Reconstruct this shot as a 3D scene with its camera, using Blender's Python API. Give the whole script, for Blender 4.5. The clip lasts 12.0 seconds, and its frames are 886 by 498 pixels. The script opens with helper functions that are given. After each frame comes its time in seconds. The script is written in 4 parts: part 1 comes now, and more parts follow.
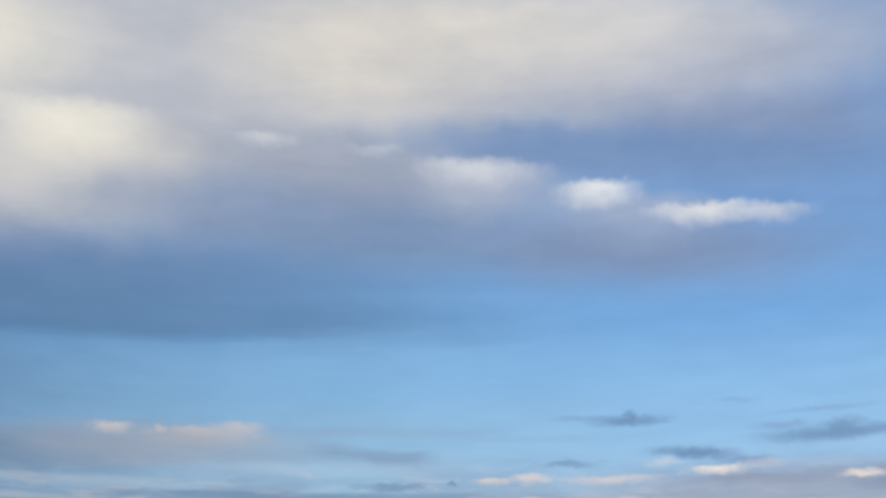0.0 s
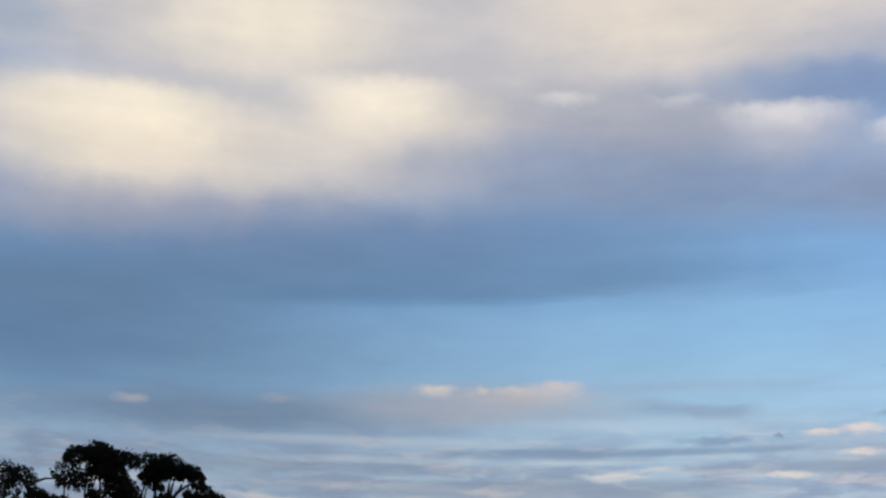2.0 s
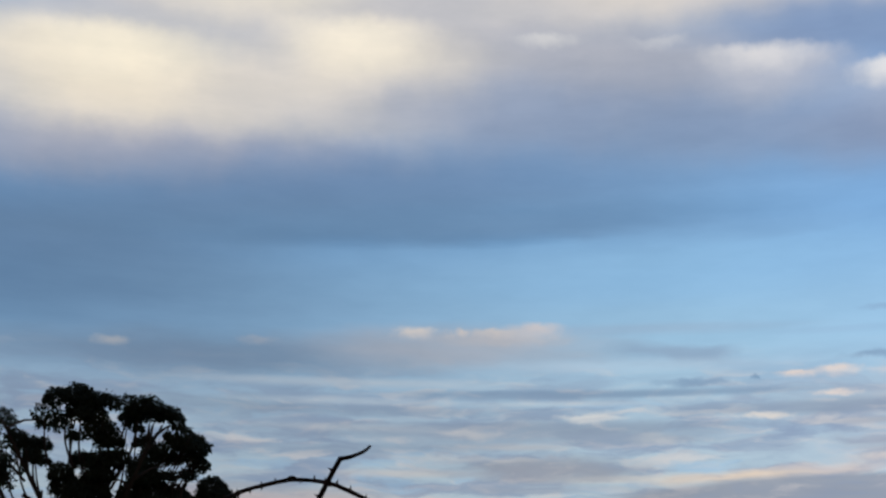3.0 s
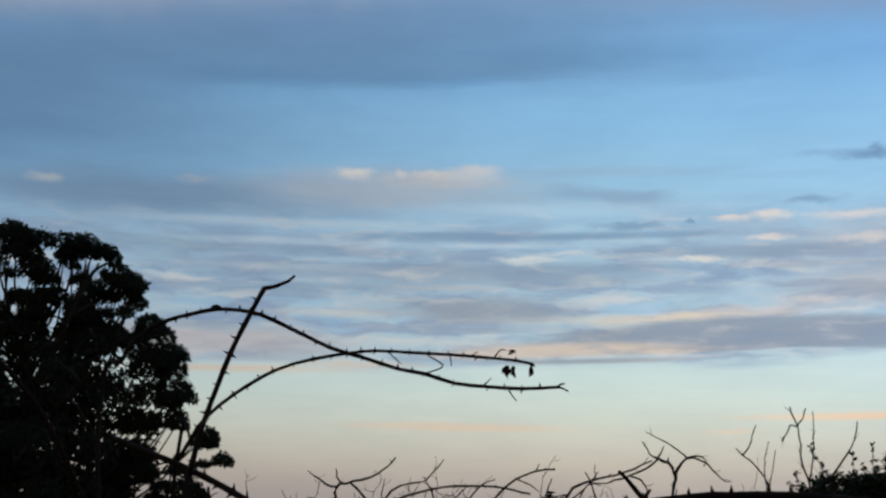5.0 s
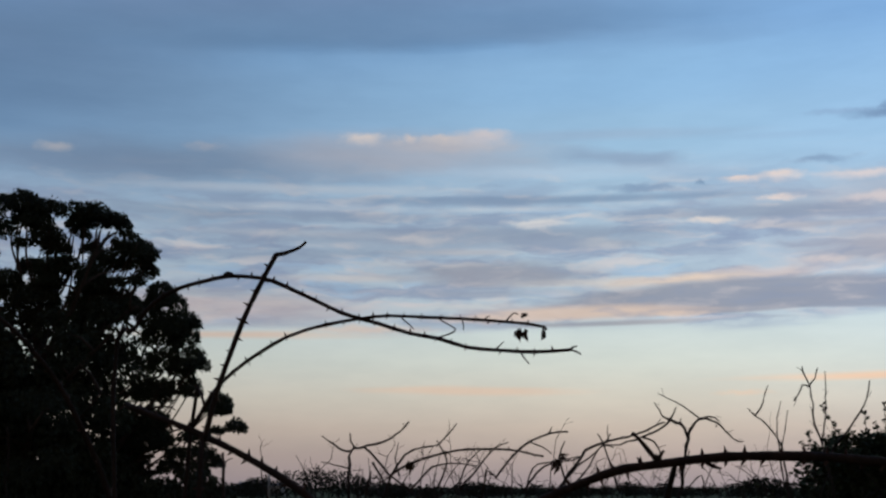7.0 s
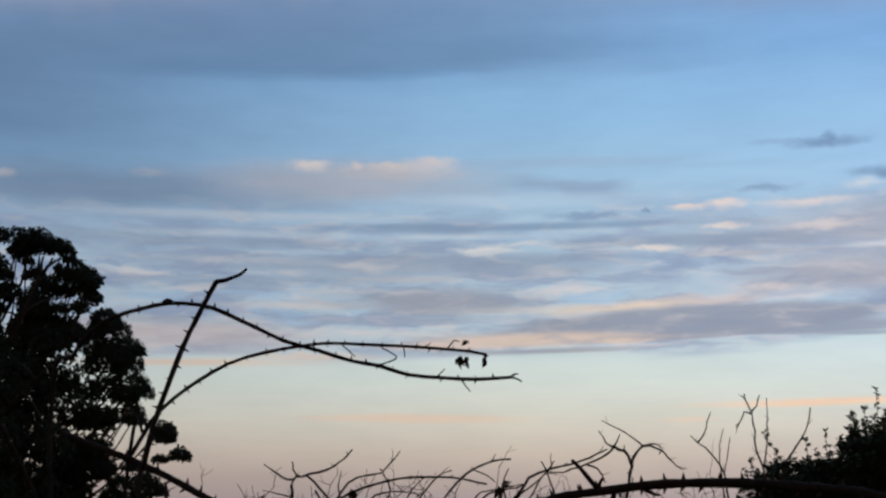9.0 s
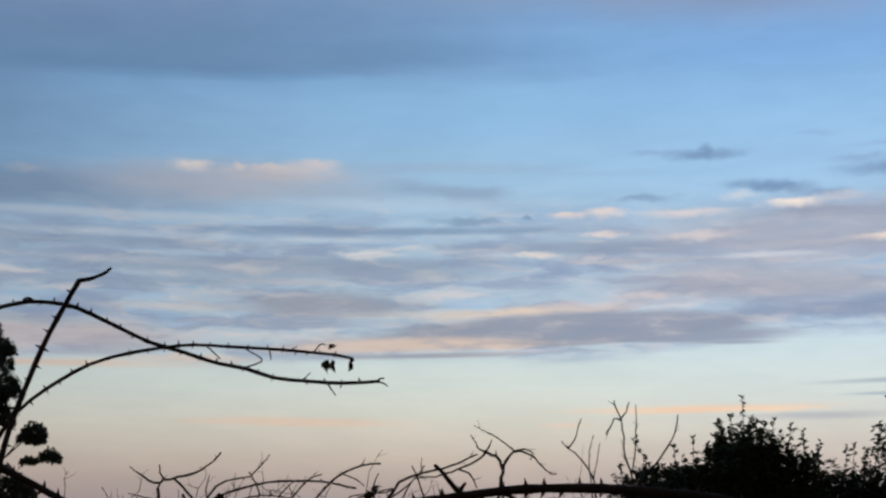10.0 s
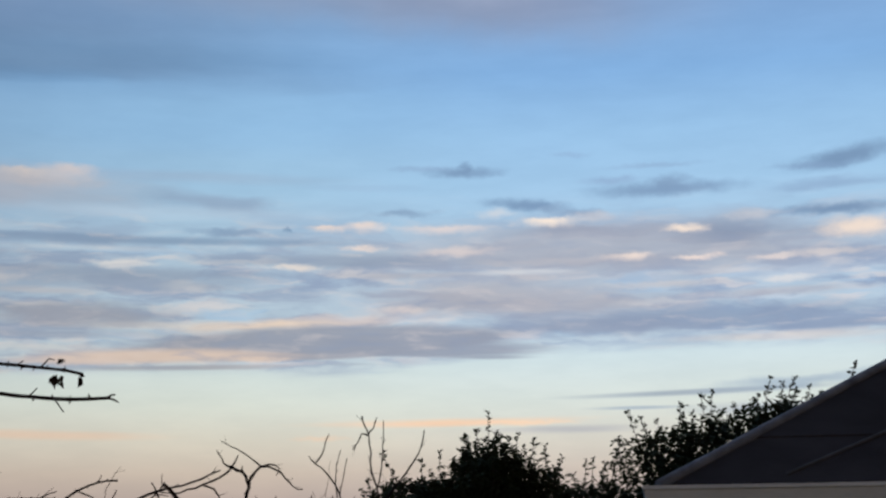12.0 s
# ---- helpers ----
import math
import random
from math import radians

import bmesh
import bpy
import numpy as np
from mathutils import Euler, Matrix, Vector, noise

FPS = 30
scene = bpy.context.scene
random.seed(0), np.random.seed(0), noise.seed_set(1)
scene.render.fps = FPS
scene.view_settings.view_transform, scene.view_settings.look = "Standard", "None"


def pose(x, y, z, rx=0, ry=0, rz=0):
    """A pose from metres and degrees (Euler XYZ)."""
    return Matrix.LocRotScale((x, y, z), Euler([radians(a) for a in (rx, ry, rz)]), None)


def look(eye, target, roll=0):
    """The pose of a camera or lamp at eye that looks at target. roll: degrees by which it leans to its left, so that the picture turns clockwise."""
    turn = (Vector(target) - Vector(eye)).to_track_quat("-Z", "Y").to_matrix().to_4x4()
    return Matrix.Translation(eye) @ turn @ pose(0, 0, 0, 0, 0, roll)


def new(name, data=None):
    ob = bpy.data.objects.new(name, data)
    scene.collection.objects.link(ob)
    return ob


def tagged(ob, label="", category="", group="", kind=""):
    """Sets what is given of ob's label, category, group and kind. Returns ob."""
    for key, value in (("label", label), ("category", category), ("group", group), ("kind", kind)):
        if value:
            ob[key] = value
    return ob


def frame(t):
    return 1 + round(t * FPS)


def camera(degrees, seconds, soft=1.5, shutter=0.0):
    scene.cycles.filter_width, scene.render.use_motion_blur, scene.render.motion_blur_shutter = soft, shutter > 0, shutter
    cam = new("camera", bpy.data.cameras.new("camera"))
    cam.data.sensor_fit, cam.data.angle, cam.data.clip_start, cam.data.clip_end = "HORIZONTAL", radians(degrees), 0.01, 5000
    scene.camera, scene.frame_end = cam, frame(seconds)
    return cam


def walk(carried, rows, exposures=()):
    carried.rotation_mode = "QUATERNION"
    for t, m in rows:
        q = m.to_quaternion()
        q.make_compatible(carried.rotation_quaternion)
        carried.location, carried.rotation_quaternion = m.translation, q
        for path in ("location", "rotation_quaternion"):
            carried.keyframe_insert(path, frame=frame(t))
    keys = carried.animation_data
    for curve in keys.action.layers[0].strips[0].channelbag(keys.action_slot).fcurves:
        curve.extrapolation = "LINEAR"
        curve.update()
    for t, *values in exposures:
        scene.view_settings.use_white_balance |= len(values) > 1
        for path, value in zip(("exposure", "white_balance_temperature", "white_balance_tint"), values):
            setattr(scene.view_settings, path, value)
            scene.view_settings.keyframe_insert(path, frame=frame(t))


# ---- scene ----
# camera: it turns on the spot, held a quarter of a metre in front of the body
EYE_HEIGHT, REACH = 1.85, 0.25
cam = camera(36.2, 12.0, soft=2.5)


def held(yaw, tilt, roll, aside=0.0, above=0.0):
    """A pose that looks yaw degrees clockwise from +Y, tilt degrees up."""
    a, e, r = radians(yaw), radians(tilt), REACH
    eye = Vector((r * math.sin(a) + aside, r * math.cos(a), EYE_HEIGHT + above))
    way = Vector((math.sin(a) * math.cos(e), math.cos(a) * math.cos(e), math.sin(e)))
    return look(eye, eye + way, roll)


PATH = [(0, 11.01, 22.38, -0.46, -0.014, 0.017),
        (0.5, 8.39, 22.31, -0.84, -0.014, 0.017),
        (1, 3.50, 22.20, -0.18, -0.014, 0.017),
        (1.5, -0.36, 21.16, 0.50, -0.014, 0.017),
        (2, -2.95, 20.56, 0.88, -0.014, 0.017),
        (2.5, -3.12, 20.03, 0.73, -0.014, 0.017),
        (3, -2.00, 18.13, 0.62, -0.014, 0.017),
        (3.2, -1.68, 17.37, 0.00, -0.014, 0.017),
        (4.8, 0.52, 12.35, 0.55),
        (5, 0.73, 11.47, 0.61),
        (5.5, 0.67, 10.53, 0.30),
        (6, 0.53, 9.97, 0.04),
        (6.5, 0.00, 10.13, 0.10),
        (6.7, 0.12, 9.96, 0.04),
        (8.3, 1.35, 10.44, -0.08),
        (8.5, 2.05, 10.68, -0.50),
        (9, 2.58, 11.11, -0.29),
        (9.5, 4.81, 11.01, -0.10),
        (10, 7.67, 11.27, -0.11),
        (10.5, 12.92, 10.75, -0.60),
        (11, 17.50, 10.97, -0.60, -0.011, 0.007),
        (11.2, 18.25, 11.60, -0.75, -0.011, 0.007),
        (11.5, 18.40, 12.30, -0.95, -0.011, 0.007),
        (12, 18.0, 11.75, -0.75, -0.011, 0.007)]
# the camera's white balance drifts a little as it finds the trees
BALANCE = [(0.0, -0.1, 6000, 7), (0.5, -0.03, 6400, 10), (1.0, 0.0, 6500, 10), (2.5, 0.0, 6500, 10), (3.0, 0.0, 6420, 8),
           (4.8, 0.0, 6200, 3), (5.5, 0.0, 6200, 3), (6.1, 0.0, 6350, 6), (6.6, 0.0, 6480, 11), (11.0, 0.0, 6420, 10), (11.5, -0.08, 6380, 9), (12.0, 0.05, 6600, 10)]
walk(cam, [(t, held(*turned)) for t, *turned in PATH], BALANCE)


# ---- world: a dusk sky with its clouds ----
def lin(r, g, b):
    """Linear colour from 0..255 display values."""
    return tuple(((c / 255 + 0.055) / 1.055) ** 2.4 if c > 10 else c / 255 / 12.92 for c in (r, g, b)) + (1.0,)


world = bpy.data.worlds.new("dusk_sky")
scene.world = world
world.use_nodes = True
wt = world.node_tree
wt.nodes.clear()


def wn(kind, **values):
    n = wt.nodes.new(kind)
    for k, v in values.items():
        setattr(n, k, v)
    return n


def put(n, i, v):
    if isinstance(v, bpy.types.NodeSocket):
        wt.links.new(v, n.inputs[i])
    else:
        n.inputs[i].default_value = v


def wmath(op, a, b=0.0, c=0.0, clamp=False):
    n = wn("ShaderNodeMath", operation=op, use_clamp=clamp)
    put(n, 0, a), put(n, 1, b), put(n, 2, c)
    return n.outputs[0]


def wvec(op, a, b=(0, 0, 0)):
    n = wn("ShaderNodeVectorMath", operation=op)
    put(n, 0, a), put(n, 1, b)
    return n.outputs["Value"] if op in ("LENGTH", "DOT_PRODUCT") else n.outputs[0]


def wmix(fac, a, b, blend="MIX"):
    n = wn("ShaderNodeMix", data_type="RGBA", blend_type=blend)
    put(n, 0, fac), put(n, 6, a), put(n, 7, b)
    return n.outputs[2]


def wstep(v, lo, hi, to0=0.0, to1=1.0):
    n = wn("ShaderNodeMapRange", interpolation_type="SMOOTHSTEP")
    put(n, 0, v), put(n, 1, lo), put(n, 2, hi), put(n, 3, to0), put(n, 4, to1)
    return n.outputs[0]


def wnoise(v, scale, detail=4.0, rough=0.55):
    n = wn("ShaderNodeTexNoise")
    put(n, "Vector", v), put(n, "Scale", scale), put(n, "Detail", detail), put(n, "Roughness", rough)
    return n


way = wn("ShaderNodeTexCoord").outputs["Generated"]
sep = wn("ShaderNodeSeparateXYZ")
put(sep, 0, way)
azimuth = wmath("MULTIPLY", wmath("ARCTAN2", sep.outputs[0], sep.outputs[1]), 57.29578)
rise = wmath("MULTIPLY", wmath("ARCSINE", sep.outputs[2]), 57.29578)
comb = wn("ShaderNodeCombineXYZ")
put(comb, 0, azimuth), put(comb, 1, rise)
plain = comb.outputs[0]

# ragged edges: round lumps for the high cumulus, long streaks for the low sheets
lump_noise = wnoise(plain, 0.34, 6.0, 0.56)
lump = wvec("ADD", plain, wvec("MULTIPLY", wvec("SUBTRACT", lump_noise.outputs["Color"], (0.5, 0.5, 0.5)), (2.6, 1.3, 0)))
small_noise = wnoise(plain, 1.3, 4.0, 0.5)
head = wvec("ADD", plain, wvec("MULTIPLY", wvec("SUBTRACT", small_noise.outputs["Color"], (0.5, 0.5, 0.5)), (1.5, 0.65, 0)))
fine_noise = wnoise(wvec("MULTIPLY", plain, (0.6, 1.0, 1.0)), 2.0, 4.0)
ruffle = wvec("ADD", plain, wvec("MULTIPLY", wvec("SUBTRACT", fine_noise.outputs["Color"], (0.5, 0.5, 0.5)), (1.8, 0.4, 0)))
flat = wvec("MULTIPLY", plain, (0.095, 1.0, 1.0))
streak_noise = wnoise(flat, 1.15, 6.0, 0.58)
streak = wvec("ADD", plain, wvec("MULTIPLY", wvec("SUBTRACT", streak_noise.outputs["Color"], (0.5, 0.5, 0.5)), (7.0, 0.9, 0)))
wisp_noise = wnoise(wvec("MULTIPLY", plain, (0.3, 1.0, 1.0)), 0.95, 6.0, 0.56)
wisp = wvec("ADD", plain, wvec("MULTIPLY", wvec("SUBTRACT", wisp_noise.outputs["Color"], (0.5, 0.5, 0.5)), (4.5, 1.0, 0)))
calm = wvec("ADD", plain, wvec("MULTIPLY", wvec("SUBTRACT", streak_noise.outputs["Color"], (0.5, 0.5, 0.5)), (6.0, 0.3, 0)))

# clear sky by height above the horizon
ramp = wn("ShaderNodeValToRGB")
put(ramp, 0, wmath("DIVIDE", wmath("ADD", rise, 5.0), 95.0, clamp=True))
stops = [(-5, (92, 92, 104)), (0.0, (160, 150, 158)), (1.2, (178, 166, 165)), (2.4, (197, 187, 180)), (3.7, (208, 207, 200)),
         (5.2, (208, 219, 218)), (7.0, (200, 219, 228)), (10.0, (172, 205, 232)), (13.0, (160, 198, 231)),
         (16.5, (146, 189, 230)), (19.0, (126, 172, 222)), (23.0, (124, 158, 202)), (30.0, (128, 157, 197)), (90, (96, 128, 178))]
while len(ramp.color_ramp.elements) < len(stops):
    ramp.color_ramp.elements.new(0.5)
for el, (deg, rgb) in zip(ramp.color_ramp.elements, stops):
    el.position, el.color = (deg + 5) / 95, lin(*rgb)
sky = ramp.outputs[0]
# the sky is deeper blue towards the left of the view
sky = wmix(wmath("MULTIPLY", wstep(azimuth, 14, -22), wstep(rise, 8, 14, 0.0, 0.55)), sky, lin(104, 146, 196))


def cloud(az, el, w, h, rgb, alpha, coords=None, inner=0.0, tilt=0.0, top=1.0, bottom=1.0):
    """One bank of cloud, w by h degrees from its middle to its faded rim. top, bottom > 1: a crisper upper or lower side."""
    global sky
    mixed = wn("ShaderNodeMix", data_type="RGBA")
    fade = wn("ShaderNodeMapRange", interpolation_type="SMOOTHSTEP")
    size = wn("ShaderNodeVectorMath", operation="LENGTH")
    if top != 1.0 or bottom != 1.0:
        c, hi = wn("ShaderNodeCombineXYZ"), wn("ShaderNodeMath", operation="MAXIMUM")
        lo, up = wn("ShaderNodeMath", operation="MULTIPLY"), wn("ShaderNodeMath", operation="MULTIPLY")
        s = wn("ShaderNodeSeparateXYZ")
    m = wn("ShaderNodeMapping", vector_type="TEXTURE")
    put(m, 0, streak if coords is None else coords)
    m.inputs["Location"].default_value = (az, el, 0)
    m.inputs["Rotation"].default_value = (0, 0, radians(tilt))
    m.inputs["Scale"].default_value = (w, h, 1)
    p = m.outputs[0]
    if top != 1.0 or bottom != 1.0:
        put(s, 0, p), put(lo, 0, s.outputs[1]), put(lo, 1, -bottom), put(up, 0, s.outputs[1]), put(up, 1, top)
        put(hi, 0, up.outputs[0]), put(hi, 1, lo.outputs[0]), put(c, 0, s.outputs[0]), put(c, 1, hi.outputs[0])
        p = c.outputs[0]
    put(size, 0, p)
    put(fade, 0, size.outputs["Value"]), put(fade, 1, inner), put(fade, 2, 1.0), put(fade, 3, alpha), put(fade, 4, 0.0)
    put(mixed, 0, fade.outputs[0]), put(mixed, 6, sky), put(mixed, 7, lin(*rgb))
    sky = mixed.outputs[2]


def layer():
    """The next layer of clouds lies in front of those so far: its places wait for them, so that few values are held at once."""
    global plain, lump, head, ruffle, streak, calm, wisp

    def after(coords):
        n = wn("ShaderNodeVectorMath", operation="MULTIPLY_ADD")
        put(n, 0, sky), put(n, 1, (1e-7, 1e-7, 0)), put(n, 2, coords)
        return n.outputs[0]

    plain, lump, head, ruffle, streak, calm, wisp = [after(c) for c in (plain, lump, head, ruffle, streak, calm, wisp)]


# thin sheets seen edge on, low over the horizon
ragged = wn("ShaderNodeSeparateXYZ")
put(ragged, 0, streak)
rim = wmath("ADD", ragged.outputs[1], wmath("MULTIPLY", wstep(azimuth, 12, 22), -0.9))
low = wmath("MULTIPLY", wstep(rim, 6.2, 7.1), wstep(rise, 14.4, 10.5))
sky = wmix(wmath("MULTIPLY", low, 0.55), sky, lin(168, 186, 210))
broad = wvec("MULTIPLY", wisp, (0.17, 1.0, 1.0))
veil = wnoise(broad, 1.15, 5.0, 0.52).outputs[0]
sky = wmix(wmath("MULTIPLY", low, wstep(veil, 0.42, 0.6, 0.0, 0.85)), sky, lin(138, 158, 192))
veil2 = wnoise(wvec("ADD", broad, (7.3, 2.1, 0)), 1.7, 4.0, 0.5).outputs[0]
sky = wmix(wmath("MULTIPLY", low, wstep(veil2, 0.53, 0.7, 0.0, 0.8)), sky, lin(204, 206, 216))
veil3 = wnoise(wvec("ADD", broad, (3.7, 9.4, 0)), 1.5, 4.0, 0.5).outputs[0]
sky = wmix(wmath("MULTIPLY", low, wstep(veil3, 0.55, 0.68, 0.0, 0.7)), sky, lin(160, 194, 228))

layer()
# high cumulus, lit warm from the side
cloud(-5.4, 29.99, 35.8, 5.49, (204, 200, 203), 0.9, lump, 0.45)
cloud(-22.8, 28.62, 3.1, 1.43, (158, 172, 194), 0.8, lump, 0.2)
cloud(-11.5, 29.80, 9.0, 3.2, (244, 234, 217), 0.9, lump, 0.0, 0, 1.0, 0.85)
cloud(7.6, 30.45, 10.0, 3.58, (234, 223, 211), 0.85, lump, 0.2)
cloud(21.1, 29.85, 18.1, 4.06, (190, 188, 194), 0.85, lump, 0.2)
cloud(15.9, 31.72, 14.8, 3.58, (232, 221, 209), 0.8, lump, 0.1)
cloud(25.8, 26.83, 10.0, 2.15, (144, 153, 178), 0.75, lump, 0.1, -5)
cloud(22.0, 26.15, 11.5, 1.15, (106, 140, 186), 0.65, lump, 0.1, -6)
cloud(14.9, 26.34, 7.9, 1.91, (130, 152, 190), 0.8, lump, 0.1, -6)
cloud(2.6, 24.37, 14.3, 3.58, (150, 162, 188), 0.85, lump, 0.2, -4, 1.4)
cloud(19.0, 22.31, 14.3, 2.63, (138, 150, 178), 0.85, lump, 0.1, -4, 1.5)
cloud(-13.5, 24.36, 19.1, 4.77, (200, 197, 201), 0.95, lump, 0.15, 0, 1.5)
cloud(5.8, 25.80, 13.4, 2.86, (172, 174, 188), 0.85, lump, 0.2, -5, 1.4)
layer()
cloud(-18.0, 25.20, 11.5, 4.60, (240, 228, 211), 0.94, lump, 0.05, 0, 1.9, 0.86)
cloud(-5.4, 26.20, 8.2, 4.00, (232, 222, 211), 0.92, lump, 0.05, 0, 2.0, 0.86)
cloud(-17.0, 26.12, 6.9, 1.79, (250, 240, 222), 0.7, head, 0.1, 0, 1.9, 0.7)
cloud(-6.1, 27.16, 5.0, 1.91, (250, 240, 224), 0.7, head, 0.1, 0, 1.9, 0.7)
cloud(2.7, 26.97, 2.1, 0.62, (206, 206, 212), 0.8, head, 0.1, 0, 1.8)
cloud(7.8, 26.63, 1.9, 0.53, (196, 198, 208), 0.7, head, 0.1, 0, 1.8)
cloud(22.7, 25.84, 14.3, 2.03, (130, 150, 184), 0.6, lump, 0.1, -5)
cloud(-14.0, 21.61, 19.6, 1.79, (160, 163, 186), 0.65, lump, 0.1)
cloud(0.0, 23.94, 10.0, 2.15, (150, 160, 186), 0.6, lump, 0.1)
cloud(6.5, 23.38, 14.8, 2.63, (132, 152, 186), 0.6, lump, 0.1, -3)
cloud(-19.5, 20.60, 10.0, 1.43, (176, 174, 188), 0.5, lump, 0.1)
cloud(12.9, 25.2, 5.0, 1.5, (180, 184, 200), 0.8, lump, 0.1, -4, 1.6, 0.7)
cloud(12.7, 25.85, 4.3, 1.0, (222, 219, 222), 0.85, head, 0.0, -3, 2.0, 0.8)
cloud(19.6, 23.9, 7.0, 1.5, (168, 176, 196), 0.8, lump, 0.1, -5, 1.6, 0.7)
cloud(18.2, 24.75, 2.6, 0.95, (236, 231, 228), 0.9, head, 0.0, 0, 2.0, 0.8)
cloud(23.0, 23.6, 3.4, 0.8, (240, 233, 226), 0.9, head, 0.0, -2, 2.0, 0.8)
cloud(25.8, 23.3, 2.6, 0.7, (216, 214, 218), 0.8, head, 0.0, -2, 2.0, 0.8)

layer()
# the dark base under them and its lower edge
cloud(-6.3, 20.14, 23.9, 2.74, (108, 138, 180), 0.9, lump, 0.1, 3, 0.8, 1.3)
cloud(-19.6, 17.70, 14.3, 3.10, (104, 134, 174), 0.75, lump, 0.1)
cloud(-1.3, 18.81, 17.9, 1.43, (100, 142, 190), 0.8, streak, 0.2, 2.5, 0.9, 2.0)
cloud(-20.4, 15.8, 11.0, 2.6, (98, 134, 178), 0.7, streak, 0.1)
cloud(8.6, 16.97, 14.3, 1.79, (140, 186, 232), 0.7, streak, 0.1, 2)

layer()
# dusky veil over the upper left
cloud(-8.2, 18.78, 19.68, 1.79, (108, 140, 178), 0.5, wisp, 0.1, 2, 0.8, 1.6)
cloud(-14.1, 15.90, 12.52, 2.69, (112, 146, 186), 0.45, wisp, 0.1)
cloud(-12.4, 13.35, 14.14, 1.43, (114, 137, 170), 0.7, wisp, 0.15)

layer()
cloud(2.1, 19.14, 14.56, 1.64, (112, 146, 188), 0.55, wisp, 0.1, 0, 0.8, 1.7)
cloud(12.0, 18.57, 9.07, 0.90, (124, 162, 206), 0.3, wisp, 0.1, 2, 0.8, 1.6)

layer()
# a thin row of small lit heads
cloud(-1.5, 13.92, 9.75, 1.31, (176, 174, 186), 0.6, wisp, 0.15)
cloud(7.3, 14.67, 8.89, 0.39, (150, 174, 206), 0.5, calm, 0.1)
cloud(0.7, 14.33, 4.14, 0.48, (194, 187, 192), 0.5, ruffle, 0.1)
cloud(-16.1, 13.79, 1.24, 0.33, (204, 200, 202), 0.5, ruffle, 0.0, 0, 1.6, 0.9)
cloud(-10.0, 14.14, 1.12, 0.33, (184, 185, 196), 0.38, ruffle, 0.0, 0, 1.6, 0.9)
cloud(-3.2, 14.70, 1.42, 0.42, (224, 214, 211), 0.75, ruffle, 0.0, 0, 1.7, 0.8)
cloud(-1.3, 14.70, 0.71, 0.33, (210, 202, 204), 0.85, ruffle, 0.0, 0, 1.7, 0.8)
cloud(2.0, 14.80, 1.96, 0.54, (214, 204, 207), 0.75, ruffle, 0.0, 0, 1.7, 0.8)
cloud(0.3, 14.66, 1.48, 0.30, (208, 200, 202), 0.8, ruffle, 0.0, 0, 1.7, 0.8)
cloud(8.5, 13.52, 4.72, 0.66, (138, 161, 194), 0.75, wisp, 0.1, -6)
cloud(8.9, 12.42, 2.79, 0.27, (126, 154, 190), 0.7, ruffle, 0.1)
cloud(11.3, 12.58, 0.38, 0.21, (112, 143, 180), 0.7, ruffle, 0.1)
cloud(5.8, 13.14, 9.71, 0.45, (182, 207, 234), 0.5, calm, 0.1)

layer()
# blue-grey sheets seen edge on
cloud(-5.9, 12.42, 11.15, 0.33, (190, 204, 222), 0.55, calm, 0.1)
cloud(-12.0, 11.34, 9.65, 0.78, (140, 162, 190), 0.55, wisp, 0.1)
cloud(5.8, 12.03, 12.31, 0.27, (124, 151, 186), 0.75, calm, 0.2)
cloud(-5.9, 11.68, 6.73, 0.24, (190, 208, 228), 0.55, calm, 0.1)
cloud(-4.9, 11.25, 11.11, 0.36, (140, 161, 190), 0.55, calm, 0.1)
cloud(-0.8, 10.42, 11.07, 0.78, (144, 160, 186), 0.7, wisp, 0.2)
cloud(-4.9, 9.71, 9.31, 0.42, (138, 156, 184), 0.55, calm, 0.1)
cloud(-5.9, 10.59, 5.83, 0.27, (184, 196, 212), 0.5, calm, 0.1)
cloud(-0.7, 10.33, 1.81, 0.33, (192, 194, 204), 0.7, ruffle, 0.1)
cloud(7.2, 10.12, 1.69, 0.39, (190, 198, 210), 0.7, ruffle, 0.1)
cloud(4.4, 11.02, 2.04, 0.24, (216, 218, 224), 0.85, ruffle, 0.1)
cloud(3.4, 11.61, 5.85, 0.21, (196, 210, 226), 0.5, calm, 0.1)
cloud(5.3, 10.63, 7.58, 0.39, (136, 154, 182), 0.6, calm, 0.1)
cloud(-3.9, 8.72, 4.93, 0.27, (208, 205, 208), 0.6, calm, 0.1)
cloud(2.4, 8.99, 6.38, 0.60, (146, 156, 177), 0.8, wisp, 0.2)
cloud(-1.5, 9.32, 4.65, 0.21, (196, 199, 208), 0.5, ruffle, 0.1)
cloud(5.7, 8.48, 4.64, 0.24, (212, 212, 214), 0.75, calm, 0.1)
cloud(3.3, 8.08, 6.95, 0.30, (160, 170, 190), 0.55, calm, 0.1)
cloud(1.9, 7.49, 5.20, 0.27, (206, 209, 214), 0.55, ruffle, 0.1)
cloud(-8.9, 7.38, 9.25, 1.02, (196, 186, 191), 0.75, wisp, 0.1)
cloud(-10.3, 8.05, 6.95, 0.30, (160, 166, 184), 0.5, calm, 0.1)
cloud(-8.6, 6.28, 8.65, 0.27, (218, 196, 183), 0.8, calm, 0.1)
cloud(-2.9, 6.54, 4.33, 0.27, (220, 202, 193), 0.7, ruffle, 0.1)

layer()
